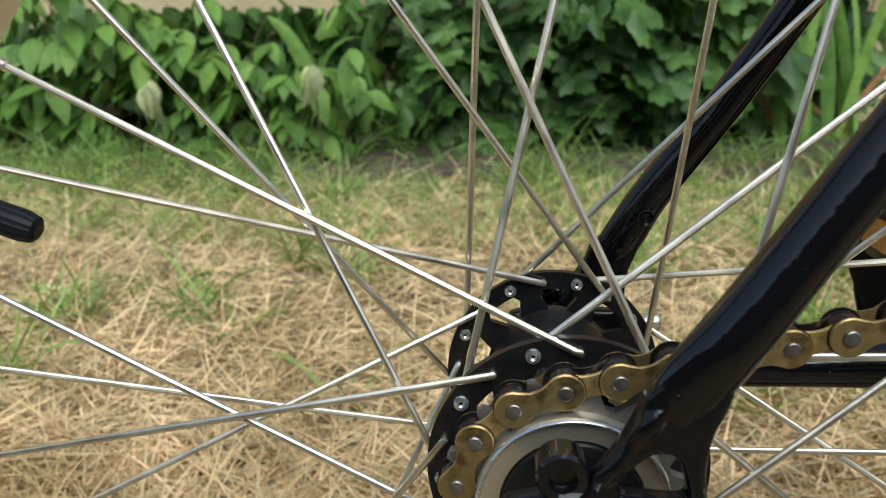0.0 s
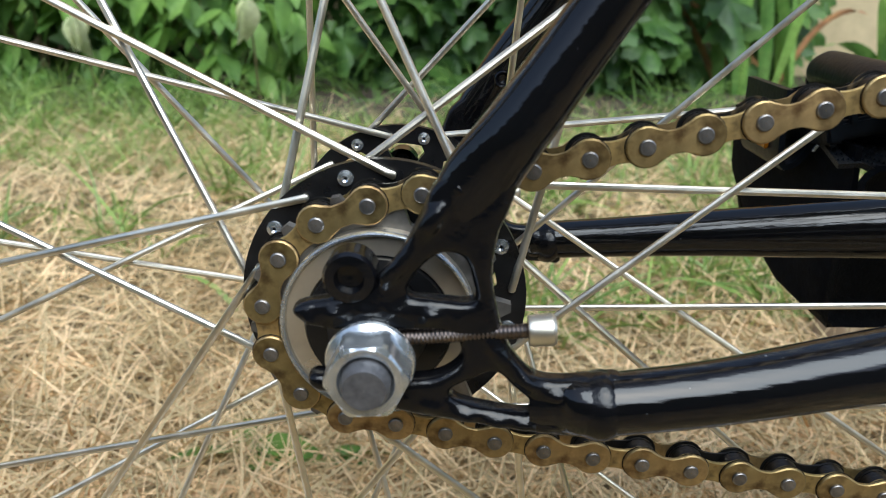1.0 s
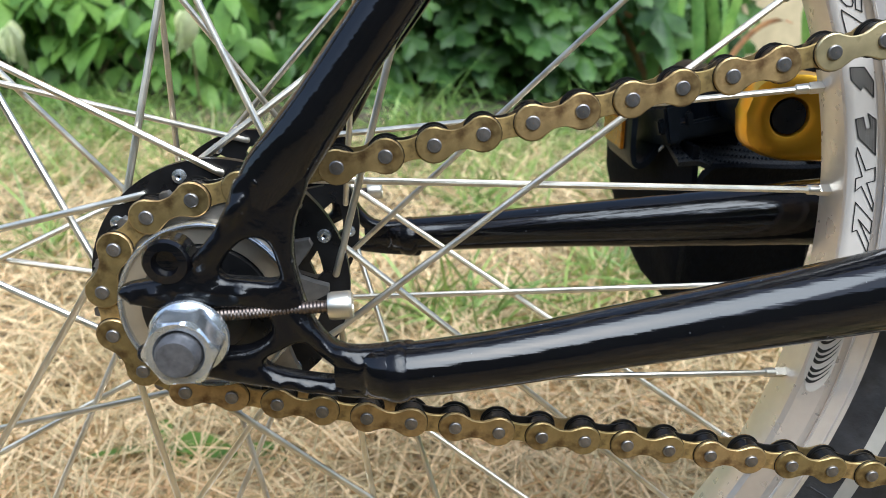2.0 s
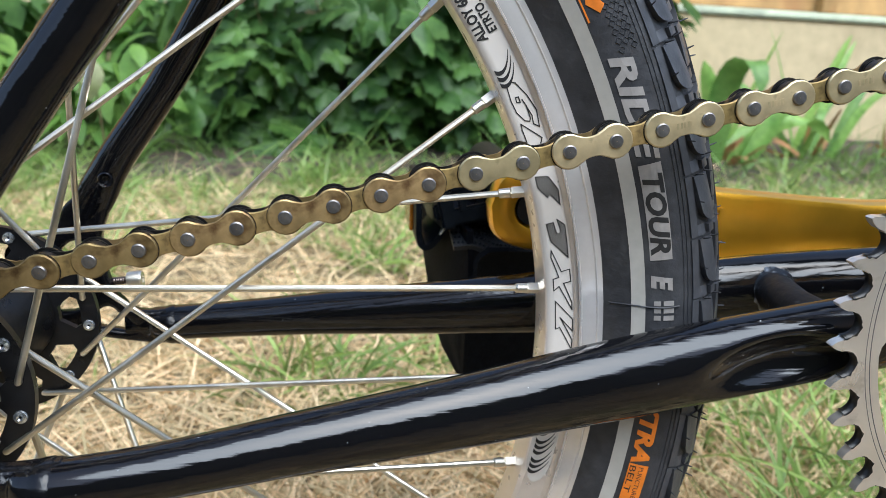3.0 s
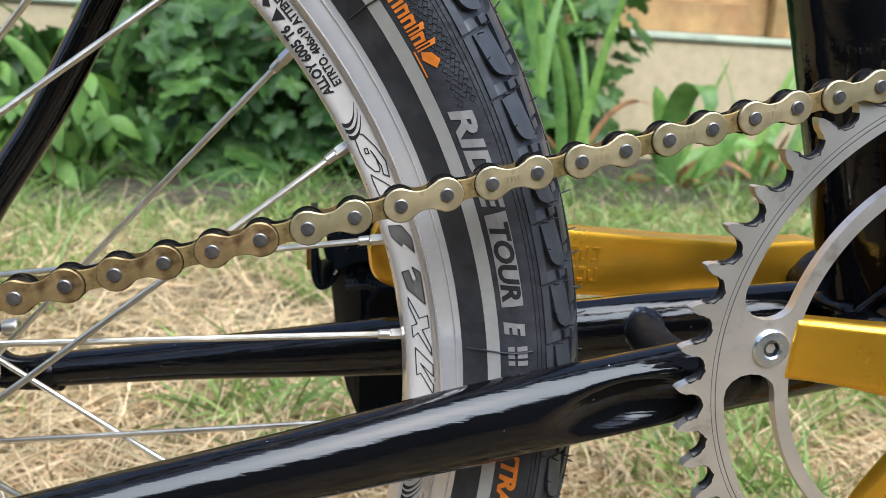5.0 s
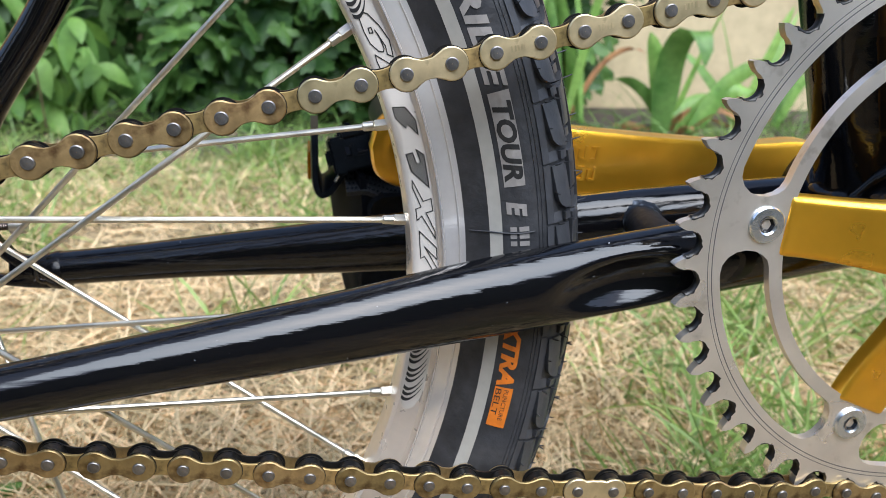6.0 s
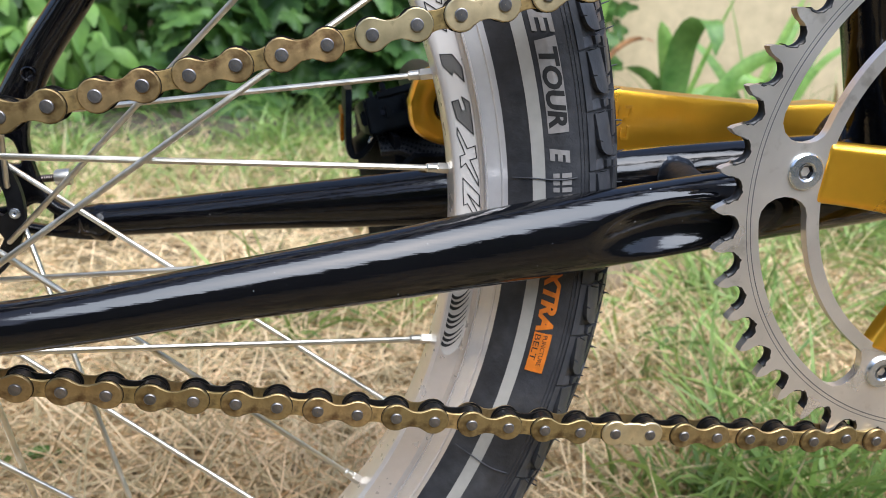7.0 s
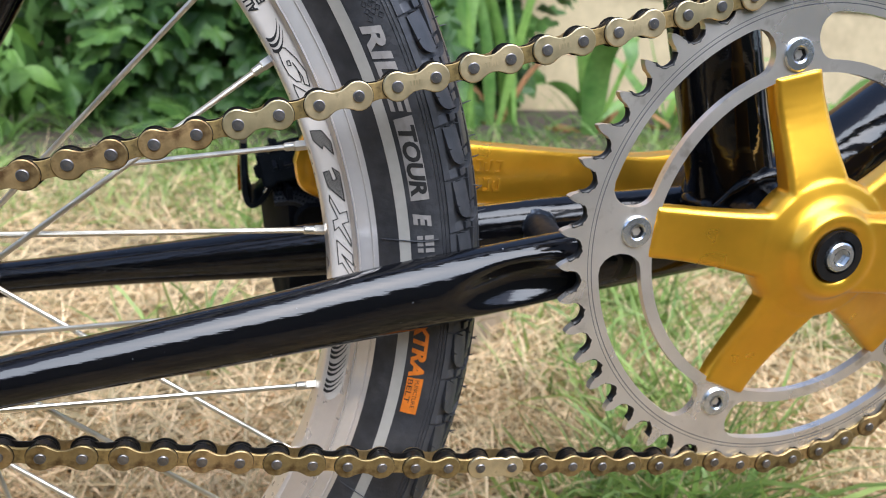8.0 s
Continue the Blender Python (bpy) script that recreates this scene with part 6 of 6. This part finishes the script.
LANCE_LABEL = "bright green leafy perennial with drooping lance-shaped leaves"
for i, (x, y, h, n) in enumerate(((-1.62, 1.92, 0.50, 40), (-1.34, 1.88, 0.56, 48), (-1.06, 1.84, 0.56, 50), (-0.80, 1.82, 0.50, 46), (-0.56, 1.84, 0.32, 26))):
    lance_shrub(x, y, h, 0.24, n, 11 + i, LANCE_LABEL)
LOBED_LABEL = "dense currant shrub with dark lobed green leaves"
for i, (x, y, h, n) in enumerate(((-0.22, 2.02, 0.66, 80), (-0.04, 1.96, 0.72, 105), (0.20, 1.94, 0.74, 110), (0.44, 1.96, 0.72, 105), (0.66, 2.06, 0.66, 90))):
    lobed_shrub(x, y, h, 0.28, n, 21 + i, LOBED_LABEL)
lobed_shrub(0.98, 2.26, 0.86, 0.20, 90, 34, "taller currant shoots leaning against the garden wall")


def foliage_mass():
    """The leaves deep in the border, behind the shrubs, too many to tell apart."""
    rnd = random.Random(77)
    vs, fs = [], []
    for _ in range(2600):
        x = rnd.uniform(-2.0, 0.78)
        z = 0.02 + (0.66 if x > -0.40 else 0.36) * rnd.random() ** 0.9
        y = rnd.uniform(2.02, 2.30)
        s = rnd.uniform(0.025, 0.05)
        m = Matrix.Translation((x, y, z)) @ Euler((rnd.gauss(0.9, 0.5), rnd.gauss(0, 0.5), rnd.uniform(0, 6.28))).to_matrix().to_4x4()
        b = len(vs)
        for k in range(7):
            a = 2 * math.pi * k / 7
            r = s * (1.0 if k % 2 else 0.72)
            vs.append(m @ Vector((r * math.cos(a), r * math.sin(a), -0.3 * s * math.cos(a) ** 2)))
        fs.append(tuple(range(b, b + 7)))
    tagged(link_mesh("foliage_mass", vs, fs, M["dark"]), "dark mass of leaves deep in the border", "foliage", kind="stuff")


foliage_mass()
strap_plant(-1.28, 1.98, 9, 31, "clump of broad upright strap leaves", (0.30, 0.50), (5, 40), 0.055)
strap_plant(-0.52, 2.06, 8, 32, "clump of upright strap leaves by the wall", (0.35, 0.60), (2, 25), 0.045)
strap_plant(0.74, 1.90, 7, 33, "tall clump of upright green strap leaves", (0.45, 0.80), (1, 14), 0.045, 2)
strap_plant(0.90, 1.98, 5, 34, "tall clump of upright green strap leaves", (0.40, 0.78), (1, 16), 0.036, 3)
ARCHING = ((5, 0.40, 20, 4, 0.036), (0, 0.36, 30, 75, 0.054), (-80, 0.50, 4, 175, 0.074), (178, 0.30, 12, 10, 0.062), (-25, 0.36, 42, 110, 0.050), (190, 0.30, 35, 70, 0.036), (20, 0.30, 50, 60, 0.034))
strap_plant(1.13, 1.80, 7, 35, "clump of arching iris-like leaves, some withered", (0.22, 0.36), (10, 50), 0.045, 7, ARCHING)
strap_plant(1.46, 1.92, 9, 36, "clump of thin arching leaves, many withered", (0.24, 0.42), (10, 60), 0.030, 9, ARCHING[:1])
strap_plant(1.74, 1.88, 7, 37, "clump of arching iris-like leaves, some withered", (0.22, 0.36), (10, 60), 0.048, 6)
strap_plant(2.04, 1.94, 6, 38, "clump of arching iris-like leaves, some withered", (0.22, 0.36), (10, 60), 0.048, 4)


def wilted_sprig(x, y, z, seed):
    rnd = random.Random(seed)
    plant = thing("wilted_sprig", (x, y, 0.01), "sprig with pale wilted drooping leaves", "plant", group="wilted sprigs")
    bm = bmesh.new()
    tube(bm, [(0, 0.06, 0), (0, 0.03, z * 0.6), (0, 0, z)], [0.003, 0.0025, 0.002], 6)
    part("stem", bm, M["stem"], plant)
    for k in range(6):
        hang_leaf(plant, pale_leaves[0], Vector((rnd.uniform(-0.012, 0.012), rnd.uniform(-0.02, 0), z + rnd.uniform(-0.01, 0.01))), rnd.gauss(-math.pi / 2, 0.8), radians(rnd.uniform(55, 85)), rnd.gauss(0, 0.3), rnd.uniform(0.6, 0.95))


wilted_sprig(-0.45, 1.60, 0.245, 41)
wilted_sprig(-0.84, 1.60, 0.215, 42)


def weed(x, y, seed):
    rnd = random.Random(seed)
    plant = thing("broadleaf_weed", (x, y, 0.004), "small broad-leaved weed growing in the dry lawn", "plant", group="weeds in the lawn")
    for k in range(5):
        hang_leaf(plant, rnd.choice(lance_leaves), Vector((0, 0, 0.008)), rnd.uniform(0, 2 * math.pi), radians(rnd.uniform(-35, 5)), rnd.gauss(0, 0.3), rnd.uniform(0.30, 0.5))


weed(-0.120, 0.245, 51)
weed(-0.065, 0.235, 52)
weed(0.52, 0.62, 53)


def edging_stone(x, y, w, seed):
    rnd = random.Random(seed)
    bm = bmesh.new()
    bmesh.ops.create_icosphere(bm, subdivisions=2, radius=1)
    for v in bm.verts:
        k = 1 + 0.25 * noise.noise(v.co * 1.7 + Vector((seed, 0, 0)))
        v.co = Vector((v.co.x * w * k, v.co.y * w * 0.6 * k, v.co.z * w * 0.34 * k))
    ob = part("edging_stone", bm, M["stone"])
    ob.location = (x, y, w * 0.12)
    ob.rotation_euler = (0, 0, rnd.uniform(0, 3))
    tagged(ob, "pale grey stone half sunk at the lawn's edge", "stone", group="edging stones")


for i, (x, y, w) in enumerate(((-0.29, 1.60, 0.045), (-0.20, 1.62, 0.030), (0.33, 1.66, 0.030), (-0.42, 1.60, 0.022))):
    edging_stone(x, y, w, 60 + i)


# a weathered lath lying in the grass
bm = bmesh.new()
box(bm, -0.20, 0.20, 0.0, 0.030, -0.008, 0.052, 0.003)
for v in bm.verts:
    v.co.y += 0.0015 * math.sin(9 * v.co.x)
lath = tagged(part("wooden_lath", bm, M["lath"]), "pale weathered wooden lath lying in dry grass", "wood strip")
lath.matrix_world = Matrix.Translation((0.493, 0.557, 0.004)) @ Matrix.Rotation(math.atan2(0.182, 0.158), 4, "Z")
